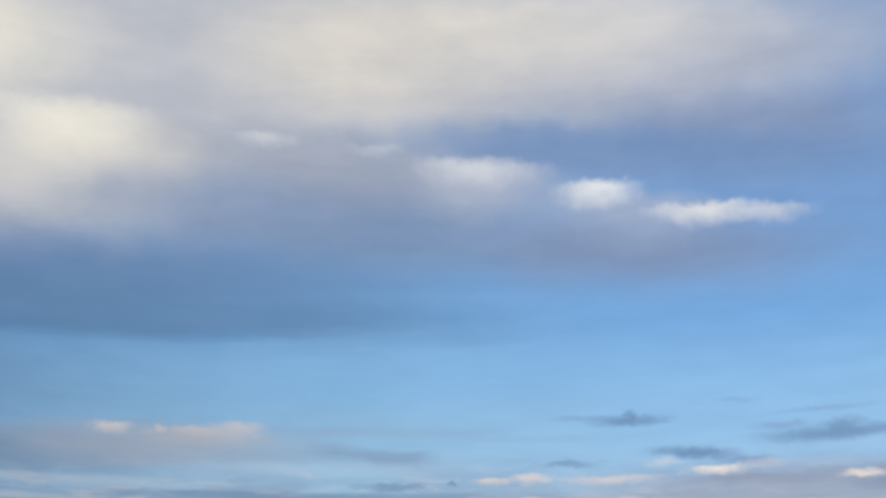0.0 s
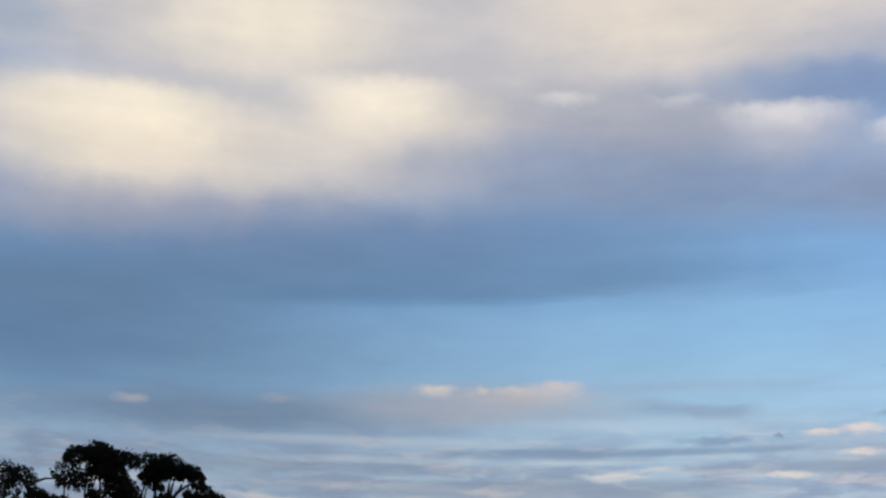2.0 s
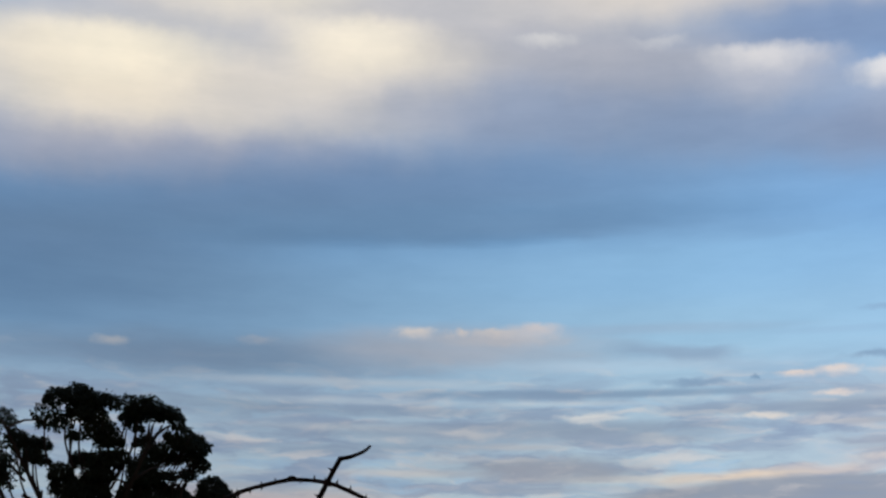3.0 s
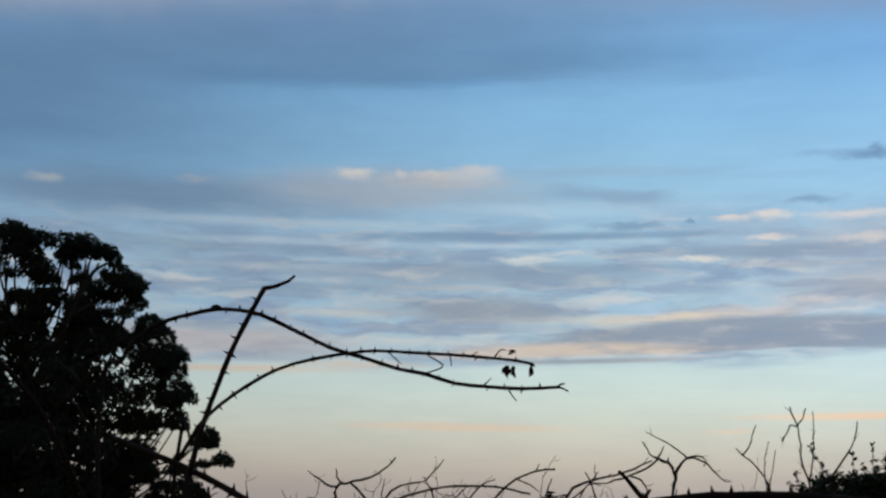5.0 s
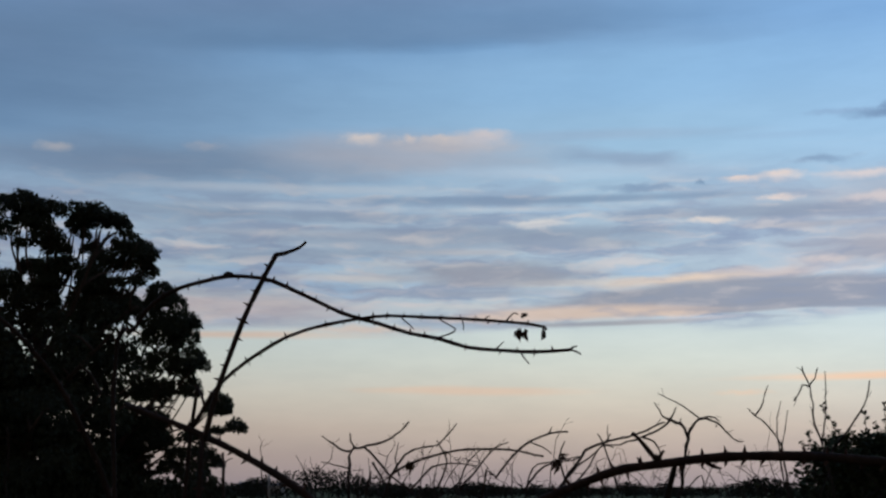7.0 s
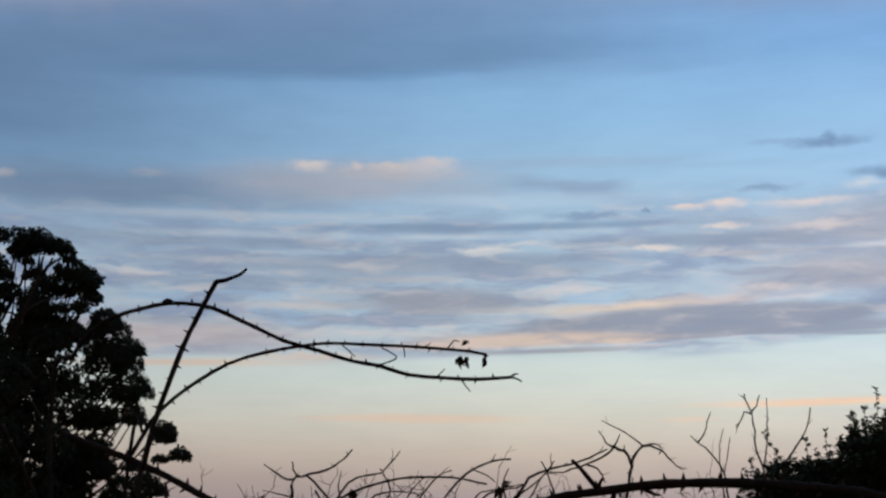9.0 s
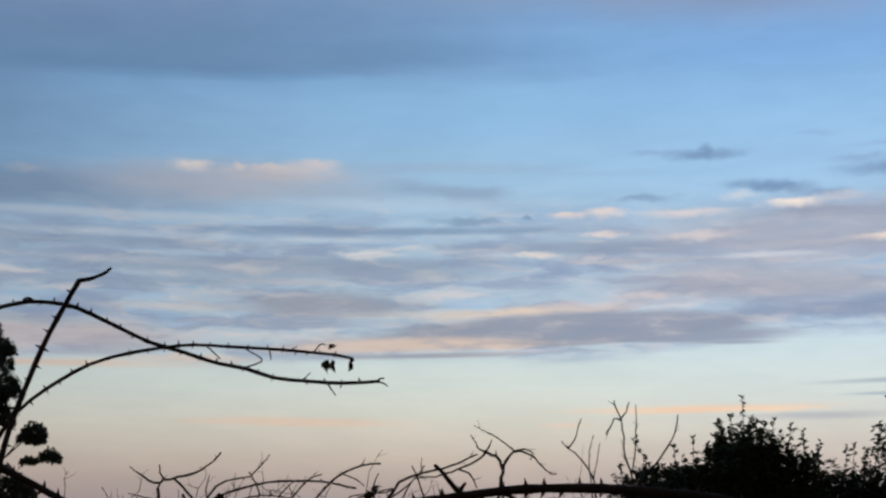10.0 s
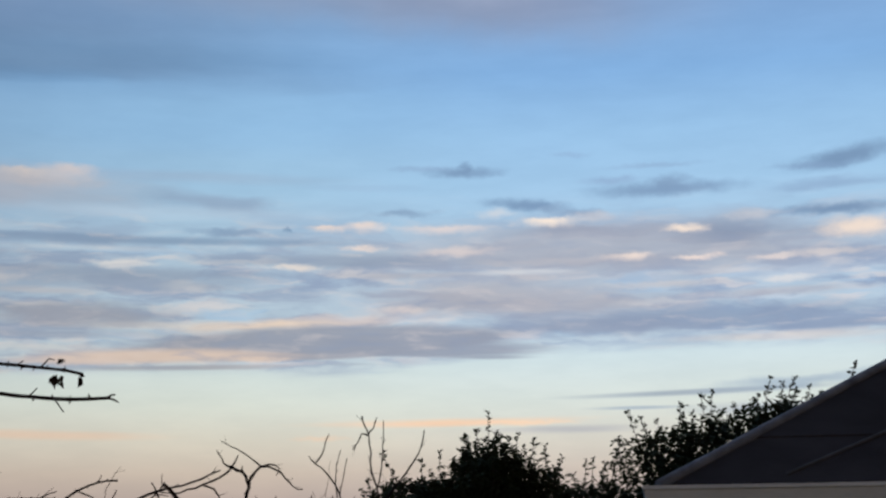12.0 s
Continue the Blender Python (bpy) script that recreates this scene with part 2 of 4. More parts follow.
# the broad mauve sheets
cloud(25.2, 11.53, 16.38, 1.85, (164, 168, 184), 0.8, wisp, 0.25)
cloud(19.6, 9.77, 7.56, 1.19, (172, 173, 186), 0.75, wisp, 0.2)
cloud(30.6, 12.16, 4.11, 0.72, (132, 147, 175), 0.85, wisp, 0.1)
cloud(24.2, 12.37, 5.28, 0.39, (150, 158, 180), 0.75, wisp, 0.1)
cloud(22.9, 9.34, 8.71, 1.02, (166, 169, 184), 0.75, wisp, 0.2)
cloud(24.8, 8.34, 6.95, 0.66, (140, 154, 181), 0.9, wisp, 0.25, 0, 0.8, 1.3)
cloud(30.7, 8.71, 8.12, 0.72, (132, 151, 182), 0.85, wisp, 0.2)
cloud(34.3, 8.08, 4.63, 0.42, (136, 154, 184), 0.7, wisp, 0.1)
cloud(32.0, 7.68, 6.36, 0.27, (212, 206, 206), 0.65, calm, 0.1)
cloud(13.0, 9.58, 4.36, 0.51, (178, 198, 220), 0.55, wisp, 0.1)
cloud(33.3, 10.38, 4.37, 0.39, (190, 206, 226), 0.55, wisp, 0.1)
cloud(32.5, 9.50, 4.65, 0.30, (186, 184, 194), 0.6, calm, 0.1)
cloud(1.7, 11.95, 7.62, 0.30, (132, 157, 190), 0.75, calm, 0.1)
cloud(13.5, 11.25, 7.89, 0.39, (140, 156, 182), 0.75, calm, 0.2)
cloud(6.6, 10.21, 7.57, 0.54, (146, 162, 188), 0.5, wisp, 0.1)
cloud(17.2, 10.64, 5.83, 0.24, (160, 166, 184), 0.6, calm, 0.1)
cloud(2.1, 8.73, 5.51, 0.60, (150, 157, 177), 0.75, wisp, 0.2)
cloud(1.1, 9.81, 3.49, 0.24, (190, 188, 196), 0.5, calm, 0.1)

layer()
# ragged dark scud over the lit row
cloud(18.9, 14.96, 2.52, 0.33, (116, 146, 184), 0.8, ruffle, 0.1)
cloud(19.0, 15.17, 0.53, 0.33, (112, 142, 180), 0.7, ruffle, 0.1)
cloud(17.0, 15.10, 2.08, 0.18, (136, 166, 204), 0.5, ruffle, 0.1)
cloud(27.7, 13.99, 4.87, 0.45, (116, 145, 182), 0.85, ruffle, 0.1)
cloud(27.9, 14.31, 1.33, 0.42, (120, 148, 184), 0.7, ruffle, 0.1)
cloud(25.3, 14.44, 1.78, 0.27, (136, 164, 202), 0.6, ruffle, 0.1)
cloud(27.2, 14.98, 2.97, 0.18, (138, 169, 206), 0.55, ruffle, 0.1)
cloud(21.8, 13.51, 2.80, 0.36, (112, 142, 180), 0.85, ruffle, 0.1, -5)
cloud(23.8, 13.12, 1.77, 0.27, (126, 150, 184), 0.7, ruffle, 0.1)
cloud(16.2, 13.25, 1.94, 0.24, (126, 153, 188), 0.7, ruffle, 0.1)
cloud(23.7, 15.59, 1.37, 0.15, (140, 173, 212), 0.5, ruffle, 0.1)
cloud(35.2, 14.81, 3.11, 0.60, (108, 137, 174), 0.85, ruffle, 0.1, 7)
cloud(34.0, 14.56, 2.67, 0.21, (124, 154, 192), 0.7, ruffle, 0.1)
cloud(34.4, 13.80, 3.25, 0.39, (130, 158, 195), 0.6, wisp, 0.1)
cloud(34.6, 12.73, 3.53, 0.36, (108, 137, 174), 0.85, ruffle, 0.1)
cloud(14.2, 14.35, 4.73, 0.24, (148, 180, 216), 0.4, calm, 0.1)
cloud(8.9, 12.36, 2.05, 0.24, (126, 154, 190), 0.6, ruffle, 0.1)

layer()
# pink and cream lit tops
cloud(13.1, 12.65, 1.23, 0.24, (226, 212, 209), 0.9, ruffle, 0.0, 0, 1.5, 0.9)
cloud(14.7, 12.75, 1.35, 0.36, (226, 213, 211), 0.9, ruffle, 0.0, 0, 1.6, 0.8)
cloud(18.2, 12.63, 2.88, 0.30, (221, 211, 213), 0.85, ruffle, 0.0, 0, 1.5, 0.8)
cloud(20.2, 13.20, 1.24, 0.30, (202, 210, 222), 0.8, ruffle, 0.1)
cloud(22.6, 12.85, 1.82, 0.33, (250, 233, 219), 0.88, ruffle, 0.0, 0, 1.6, 0.8)
cloud(24.6, 12.97, 1.62, 0.30, (196, 195, 204), 0.6, ruffle, 0.1)
cloud(28.3, 12.34, 1.23, 0.24, (247, 230, 217), 0.88, ruffle, 0.0)
cloud(31.1, 12.74, 1.47, 0.36, (190, 194, 206), 0.65, ruffle, 0.1)
cloud(35.5, 11.95, 2.34, 0.60, (236, 219, 207), 0.92, ruffle, 0.1)
cloud(18.6, 11.63, 2.78, 0.30, (213, 204, 207), 0.75, ruffle, 0.1)
cloud(25.9, 11.24, 1.52, 0.24, (233, 218, 212), 0.92, ruffle, 0.1)
cloud(28.8, 11.09, 1.40, 0.21, (231, 216, 212), 0.92, ruffle, 0.1)
cloud(32.0, 10.95, 1.40, 0.21, (220, 210, 211), 0.8, ruffle, 0.1)
cloud(14.5, 11.77, 1.23, 0.21, (228, 215, 212), 0.9, ruffle, 0.1)
cloud(11.6, 11.00, 1.58, 0.21, (224, 217, 216), 0.85, ruffle, 0.1)
cloud(4.3, 10.91, 1.17, 0.21, (206, 210, 220), 0.7, ruffle, 0.1)
cloud(21.5, 10.71, 3.65, 0.21, (202, 209, 220), 0.8, calm, 0.1)
cloud(32.4, 10.00, 1.89, 0.21, (212, 216, 224), 0.8, ruffle, 0.1)
cloud(27.5, 10.02, 4.37, 0.24, (196, 194, 200), 0.6, ruffle, 0.1)
cloud(34.2, 11.01, 2.63, 0.24, (214, 206, 206), 0.6, ruffle, 0.1)
cloud(29.6, 10.47, 3.50, 0.21, (198, 203, 214), 0.6, calm, 0.1)
cloud(16.2, 9.19, 1.51, 0.27, (217, 208, 209), 0.8, ruffle, 0.1)
cloud(13.8, 8.82, 2.90, 0.45, (203, 195, 199), 0.7, wisp, 0.1)
cloud(27.0, 9.29, 2.61, 0.21, (192, 197, 208), 0.6, ruffle, 0.1)
cloud(32.1, 9.29, 2.03, 0.15, (190, 206, 226), 0.7, ruffle, 0.1)
cloud(23.2, 11.12, 4.38, 0.21, (178, 178, 190), 0.5, ruffle, 0.1)

layer()
# the lowest sheet, peach above and crisp below
cloud(10.5, 8.51, 5.51, 0.45, (226, 208, 195), 0.9, wisp, 0.1, 2)
cloud(15.1, 8.95, 4.35, 0.42, (205, 196, 199), 0.55, wisp, 0.1)
cloud(12.5, 7.66, 9.54, 0.90, (145, 154, 175), 0.95, calm, 0.7, 2.2, 0.9, 1.5)
cloud(9.3, 7.41, 4.34, 0.36, (172, 167, 176), 0.6, ruffle, 0.1)
cloud(5.7, 7.20, 7.80, 0.42, (216, 198, 189), 0.9, calm, 0.2, 1.5)
cloud(10.0, 7.13, 2.31, 0.18, (220, 201, 191), 0.75, ruffle, 0.1)
cloud(7.1, 6.76, 5.48, 0.18, (156, 161, 176), 0.85, calm, 0.2, 1.5)
cloud(2.6, 6.98, 3.47, 0.24, (210, 196, 193), 0.7, ruffle, 0.1)

layer()
cloud(15.2, 7.58, 8.39, 0.60, (145, 155, 177), 0.9, calm, 0.65, -1.5, 0.9, 1.6)
cloud(19.8, 7.17, 2.74, 0.15, (150, 161, 182), 0.85, plain, 0.2, -1)
cloud(14.0, 6.92, 1.73, 0.09, (166, 180, 196), 0.5, plain, 0.1)

layer()
# last streaks over the horizon
cloud(28.7, 5.51, 7.49, 0.18, (136, 153, 176), 0.72, plain, 0.2, 1.1)
cloud(33.0, 5.84, 5.47, 0.36, (150, 172, 196), 0.7, wisp, 0.1, 3)
cloud(26.1, 4.92, 2.88, 0.12, (150, 170, 192), 0.75, plain, 0.1)
cloud(30.9, 4.77, 4.89, 0.39, (166, 178, 194), 0.8, calm, 0.1)
cloud(23.5, 4.11, 4.60, 0.24, (174, 178, 188), 0.75, calm, 0.1)
cloud(18.2, 4.46, 7.55, 0.24, (236, 204, 179), 0.92, calm, 0.1, 0.8)
cloud(21.4, 4.40, 3.16, 0.15, (242, 210, 183), 0.7, ruffle, 0.1)
cloud(12.8, 3.83, 1.49, 0.18, (225, 203, 185), 0.65, ruffle, 0.1)
cloud(2.0, 3.95, 6.32, 0.30, (221, 200, 185), 0.65, calm, 0.1)

layer()
cloud(0.9, 4.00, 5.75, 0.27, (223, 202, 187), 0.6, calm, 0.1)

layer()


# fine detail on the low sheets: lit upper rims and blue-grey undersides
grain = wnoise(wvec("ADD", wvec("MULTIPLY", wisp, (0.2, 1.0, 1.0)), (1.9, 4.4, 0)), 2.2, 4.0, 0.5).outputs[0]
sky = wmix(wmath("MULTIPLY", low, wstep(grain, 0.5, 0.8, 0.0, 0.35)), sky, lin(222, 214, 216))
sky = wmix(wmath("MULTIPLY", low, wstep(grain, 0.5, 0.24, 0.0, 0.4)), sky, lin(132, 150, 184))

# sky toning: a little less light and blue; lens falloff painted towards the left
sky = wmix(1.0, sky, (1.0, 0.985, 0.945, 1.0), "MULTIPLY")
sky = wmix(wstep(rise, 25, 17), sky, wmix(1.0, sky, (1.005, 0.988, 0.955, 1.0), "MULTIPLY"))
sky = wmix(wmath("MULTIPLY", wstep(azimuth, 12, -14), wstep(rise, 24, 17)), sky, wmix(1.0, sky, (0.8, 0.8, 0.82, 1.0), "MULTIPLY"))

sky = wmix(wstep(azimuth, 6, 24), sky, wmix(1.0, sky, (1.025, 1.045, 1.10, 1.0), "MULTIPLY"))

# faint mottling of thin cirrus over all of it
mottle = wnoise(wvec("MULTIPLY", plain, (0.25, 1.0, 1.0)), 0.9, 8.0, 0.62).outputs[0]
sky = wmix(1.0, sky, wmix(wstep(mottle, 0.3, 0.7), (0.96, 0.965, 0.97, 1.0), (1.035, 1.03, 1.025, 1.0)), "MULTIPLY")

# the billows of the high cumulus
puff = wnoise(wvec("MULTIPLY", lump, (0.8, 1.3, 1.0)), 0.24, 5.0, 0.5).outputs[0]
sky = wmix(wstep(rise, 20, 23.5), sky, wmix(1.0, sky, wmix(wstep(puff, 0.32, 0.68), (0.94, 0.95, 0.97, 1.0), (1.045, 1.035, 1.025, 1.0)), "MULTIPLY"))

# the sky behind the viewer, where the sun has just gone down
back = wstep(sep.outputs[1], 0.25, -0.55)
sky = wmix(back, sky, wmix(wstep(rise, 2, 50), lin(132, 119, 105), lin(70, 80, 102)))
# nothing but dark land below the horizon
sky = wmix(wstep(rise, -0.6, -2.5), sky, lin(38, 40, 40))
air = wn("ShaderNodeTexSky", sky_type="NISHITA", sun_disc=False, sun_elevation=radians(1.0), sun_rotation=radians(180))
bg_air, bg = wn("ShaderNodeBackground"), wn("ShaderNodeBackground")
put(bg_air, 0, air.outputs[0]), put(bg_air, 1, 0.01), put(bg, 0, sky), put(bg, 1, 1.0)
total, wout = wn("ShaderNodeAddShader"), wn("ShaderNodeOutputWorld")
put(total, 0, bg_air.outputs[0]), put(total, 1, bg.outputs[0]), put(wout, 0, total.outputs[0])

sun_data = bpy.data.lights.new("sun", "SUN")
sun_data.energy, sun_data.angle, sun_data.color = 0.05, radians(10), (1.0, 0.82, 0.66)
sun = new("sun", sun_data)
sun.matrix_world = look((0, -40, 3), (0, 0, 1.2))

# ---- materials ----
def material(name, colours, rough=0.8, scale=8.0, bump=0.3, stretch=(1, 1, 1), fine=6.0, island=0.0, spec=0.3):
    """Two-scale mottled surface between two colours, with fine relief."""
    m = bpy.data.materials.new(name)
    m.use_nodes = True
    t = m.node_tree
    b = t.nodes["Principled BSDF"]
    co, mp = t.nodes.new("ShaderNodeTexCoord"), t.nodes.new("ShaderNodeMapping")
    t.links.new(co.outputs["Object"], mp.inputs[0])
    mp.inputs["Scale"].default_value = stretch
    big, small = t.nodes.new("ShaderNodeTexNoise"), t.nodes.new("ShaderNodeTexNoise")
    for n, s in ((big, scale), (small, scale * fine)):
        t.links.new(mp.outputs[0], n.inputs["Vector"])
        n.inputs["Scale"].default_value, n.inputs["Detail"].default_value = s, 5.0
    add = t.nodes.new("ShaderNodeMath")
    add.operation = "MULTIPLY_ADD"
    t.links.new(small.outputs[0], add.inputs[0])
    add.inputs[1].default_value = 0.5
    t.links.new(big.outputs[0], add.inputs[2])
    src = add.outputs[0]
    if island:
        geo, more = t.nodes.new("ShaderNodeNewGeometry"), t.nodes.new("ShaderNodeMath")
        more.operation = "MULTIPLY_ADD"
        t.links.new(geo.outputs["Random Per Island"], more.inputs[0])
        more.inputs[1].default_value = island
        t.links.new(src, more.inputs[2])
        src = more.outputs[0]
    r = t.nodes.new("ShaderNodeValToRGB")
    t.links.new(src, r.inputs[0])
    r.color_ramp.elements[0].position, r.color_ramp.elements[0].color = 0.45, (*colours[0], 1)
    r.color_ramp.elements[1].position, r.color_ramp.elements[1].color = 1.0 + island * 0.6, (*colours[1], 1)
    t.links.new(r.outputs[0], b.inputs["Base Color"])
    bp = t.nodes.new("ShaderNodeBump")
    bp.inputs["Strength"].default_value, bp.inputs["Distance"].default_value = bump, 0.01
    t.links.new(small.outputs[0], bp.inputs["Height"])
    t.links.new(bp.outputs[0], b.inputs["Normal"])
    b.inputs["Roughness"].default_value = rough
    b.inputs["Specular IOR Level"].default_value = spec
    return m


BARK = material("tree_bark", ((0.02, 0.015, 0.012), (0.055, 0.043, 0.036)), 0.95, 2.0, 0.6, (1, 1, 0.25), spec=0.1)
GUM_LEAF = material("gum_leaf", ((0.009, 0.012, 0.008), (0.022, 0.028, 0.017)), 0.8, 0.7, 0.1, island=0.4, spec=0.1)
CANE = material("cane_bark", ((0.011, 0.007, 0.0055), (0.03, 0.018, 0.013)), 0.85, 30.0, 0.4, (1, 1, 0.4), spec=0.12)
THORN = material("thorn", ((0.03, 0.016, 0.012), (0.06, 0.034, 0.026)), 0.8, 60.0, 0.2, spec=0.12)
TWIG = material("dry_twig", ((0.012, 0.009, 0.008), (0.038, 0.03, 0.027)), 0.95, 25.0, 0.4, spec=0.1)
DRY_LEAF = material("withered_leaf", ((0.014, 0.01, 0.007), (0.045, 0.026, 0.016)), 0.85, 40.0, 0.3, spec=0.1)
GREEN_LEAF = material("evergreen_leaf", ((0.012, 0.017, 0.009), (0.03, 0.04, 0.02)), 0.75, 6.0, 0.1, island=0.4, spec=0.08)
GRASS = material("meadow", ((0.03, 0.042, 0.018), (0.085, 0.095, 0.045)), 0.95, 0.4, 0.6, fine=14.0, spec=0.05)
GRASS_BLADE = material("grass_blade", ((0.02, 0.03, 0.012), (0.06, 0.07, 0.03)), 0.9, 3.0, 0.1, island=0.4, spec=0.05)
WOODS = material("far_foliage", ((0.008, 0.010, 0.008), (0.022, 0.025, 0.02)), 0.95, 0.2, 0.1, island=0.4, spec=0.05)
WHITE = material("white_paint", ((0.58, 0.58, 0.59), (0.76, 0.76, 0.77)), 0.45, 3.0, 0.08, (1, 1, 4), spec=0.4)
FELT = material("roofing_felt", ((0.024, 0.018, 0.017), (0.055, 0.043, 0.041)), 0.95, 2.5, 0.7, fine=40.0, spec=0.04)
CAP = material("worn_hip_felt", ((0.07, 0.066, 0.068), (0.2, 0.19, 0.195)), 0.8, 6.0, 0.6, fine=20.0, spec=0.3)
RENDER_COAT = material("grey_render", ((0.2, 0.19, 0.18), (0.32, 0.31, 0.29)), 0.9, 3.0, 0.5, fine=20.0)
SEAM = material("felt_seam", ((0.04, 0.035, 0.035), (0.085, 0.075, 0.075)), 0.9, 8.0, 0.4)
BOARD = material("creosoted_board", ((0.02, 0.015, 0.012), (0.05, 0.038, 0.03)), 0.85, 4.0, 0.5, (1, 1, 6))
TILE = material("far_roof_tile", ((0.12, 0.1, 0.1), (0.24, 0.2, 0.19)), 0.8, 1.0, 0.3)
STEEL = material("dull_steel", ((0.14, 0.14, 0.15), (0.28, 0.28, 0.29)), 0.5, 8.0, 0.1)


# ---- mesh tools ----
class Soup:
    """Loose pieces gathered into one mesh."""

    def __init__(self):
        self.v, self.f = [], []

    def add(self, verts, faces):
        k = len(self.v)
        self.v += [tuple(p) for p in verts]
        self.f += [tuple(k + i for i in f) for f in faces]

    def tube(self, pts, r0, r1, sides=7, rough=0.08, rng=random):
        """A tapered, slightly knobbly round stem along pts, closed at both ends."""
        n = len(pts)
        verts, faces, up = [], [], Vector((0.3, 0.2, 1)).normalized()
        for i, p in enumerate(pts):
            d = (pts[min(i + 1, n - 1)] - pts[max(i - 1, 0)]).normalized()
            if abs(d.dot(up)) > 0.97:
                up = Vector((1, 0.1, 0.2)).normalized()
            a = d.cross(up).normalized()
            b = a.cross(d)
            r = r0 + (r1 - r0) * i / (n - 1)
            r *= 1 + rng.uniform(-rough, rough)
            verts += [p + r * (math.cos(q) * a + math.sin(q) * b) for q in (2 * math.pi * j / sides for j in range(sides))]
        for i in range(n - 1):
            for j in range(sides):
                k = (j + 1) % sides
                faces.append((i * sides + j, i * sides + k, (i + 1) * sides + k, (i + 1) * sides + j))
        faces += [tuple(range(sides))[::-1], tuple((n - 1) * sides + j for j in range(sides))]
        self.add(verts, faces)

    def leaf(self, p, d, side, length, width, fold=0.25):
        """A pointed blade folded along its middle rib."""
        d = d.normalized()
        s = (side - side.dot(d) * d).normalized()
        n = d.cross(s)
        mid, w, f = p + d * length * 0.45 - n * fold * width * 0.4, width / 2, n * fold * width
        self.add([p, mid + s * w + f, p + d * length - n * length * 0.08, mid - s * w + f, mid],
                 [(0, 4, 1), (1, 4, 2), (0, 3, 4), (4, 3, 2)])

    def thorn(self, p, d, size):
        d = d.normalized()
        a = d.orthogonal().normalized()
        b = a.cross(d)
        r = size * 0.32
        self.add([p + a * r, p + b * r, p - a * r, p - b * r, p + d * size + a * size * 0.3],
                 [(0, 1, 4), (1, 2, 4), (2, 3, 4), (3, 0, 4), (3, 2, 1, 0)])

    def box(self, lo, hi):
        (a, b, c), (x, y, z) = lo, hi
        self.add([(a, b, c), (x, b, c), (x, y, c), (a, y, c), (a, b, z), (x, b, z), (x, y, z), (a, y, z)],
                 [(0, 3, 2, 1), (4, 5, 6, 7), (0, 1, 5, 4), (1, 2, 6, 5), (2, 3, 7, 6), (3, 0, 4, 7)])

    def mesh(self, name, smooth=False):
        me = bpy.data.meshes.new(name)
        me.from_pydata(self.v, [], self.f)
        if smooth:
            me.shade_smooth()
        me.update()
        return me


def part(name, soup, mat, parent, label="", smooth=False):
    """One mesh under a thing or under a part; its coordinates are the parent's own."""
    ob = new(name, soup.mesh(name, smooth))
    ob.data.materials.append(mat)
    ob.parent = parent
    return tagged(ob, label)


def thing(name, at, label, category, group="", turn=0.0):
    ob = new(name)
    ob.matrix_world = pose(*at, 0, 0, turn)
    ob.empty_display_size = 0.2
    return tagged(ob, label, category, group)


def spline(pts, step=0.02):
    """A smooth run of points through the given ones."""
    p = [Vector(q) for q in pts]
    p = [2 * p[0] - p[1]] + p + [2 * p[-1] - p[-2]]
    out = []
    for a, b, c, d in zip(p, p[1:], p[2:], p[3:]):
        n = max(2, int((c - b).length / step))
        for i in range(n):
            t = i / n
            out.append(0.5 * (2 * b + (c - a) * t + (2 * a - 5 * b + 4 * c - d) * t * t + (3 * b - a - 3 * c + d) * t ** 3))
    return out + [p[-2]]


def local(pts, base):
    return [Vector(p) - Vector(base) for p in pts]


def thorn_mesh():
    s = Soup()
    s.thorn(Vector((0, 0, 0)), Vector((0, 0, 1)), 1.0)
    me = s.mesh("thorn")
    me.materials.append(THORN)
    return me


THORN_MESH = thorn_mesh()


def cane(parent, base, pts, r0, r1, rng, thorns=10, tip=0.0, twigs=(), label="", from_ground=True):
    """One thorny cane through pts; it springs from the plant's root. Its thorns and side twigs are parts of it."""
    run = local(pts, base)
    if from_ground:
        first, second = run[0], run[1]
        away = (first - second).normalized() * 0.15
        run = [Vector((rng.uniform(-0.04, 0.04), rng.uniform(-0.04, 0.04), 0)), (first + away) * 0.5 + Vector((0, 0, 0.12)), *run]
    line = spline(run, 0.025)
    for i in range(1, len(line) - 1):
        line[i] = line[i] + Vector((noise.noise(line[i] * 9), noise.noise(line[i] * 9 + Vector((5, 5, 5))), noise.noise(line[i] * 9 + Vector((9, 1, 4))))) * r0 * 0.6
    s = Soup()
    s.tube(line, r0, r1, 8, 0.09, rng)
    stem = part("cane", s, CANE, parent, label, True)
    first_seen = min(range(len(line)), key=lambda j: (line[j] - run[2 if from_ground else 0]).length)
    thorns = round(thorns * 1.35)
    for k in range(thorns):
        i = min(len(line) - 2, first_seen + int((k + rng.uniform(0.1, 0.9)) / thorns * (len(line) - 1 - first_seen)))
        d = (line[i + 1] - line[i]).normalized()
        r = r0 + (r1 - r0) * i / len(line)
        q = rng.choice((0, math.pi)) + rng.uniform(-0.6, 0.6)
        a = (Vector((0, 0, 1)) - d * d.z).normalized()
        out = (a * math.cos(q) + d.cross(a) * math.sin(q) - d * 0.25).normalized()
        spike = new("thorn", THORN_MESH)
        spike.parent = stem
        size = min(0.0125, r * rng.uniform(1.6, 2.5))
        turn = out.to_track_quat("Z", "Y")
        spike.matrix_basis = Matrix.LocRotScale(line[i] + out * r * 0.75, turn, (size, size, size))
    for ends, a, b in twigs:
        s = Soup()
        s.tube(spline(local(ends, base), 0.015), a, b, 6, 0.1, rng)
        part("side_twig", s, CANE, stem, "", True)
    return stem


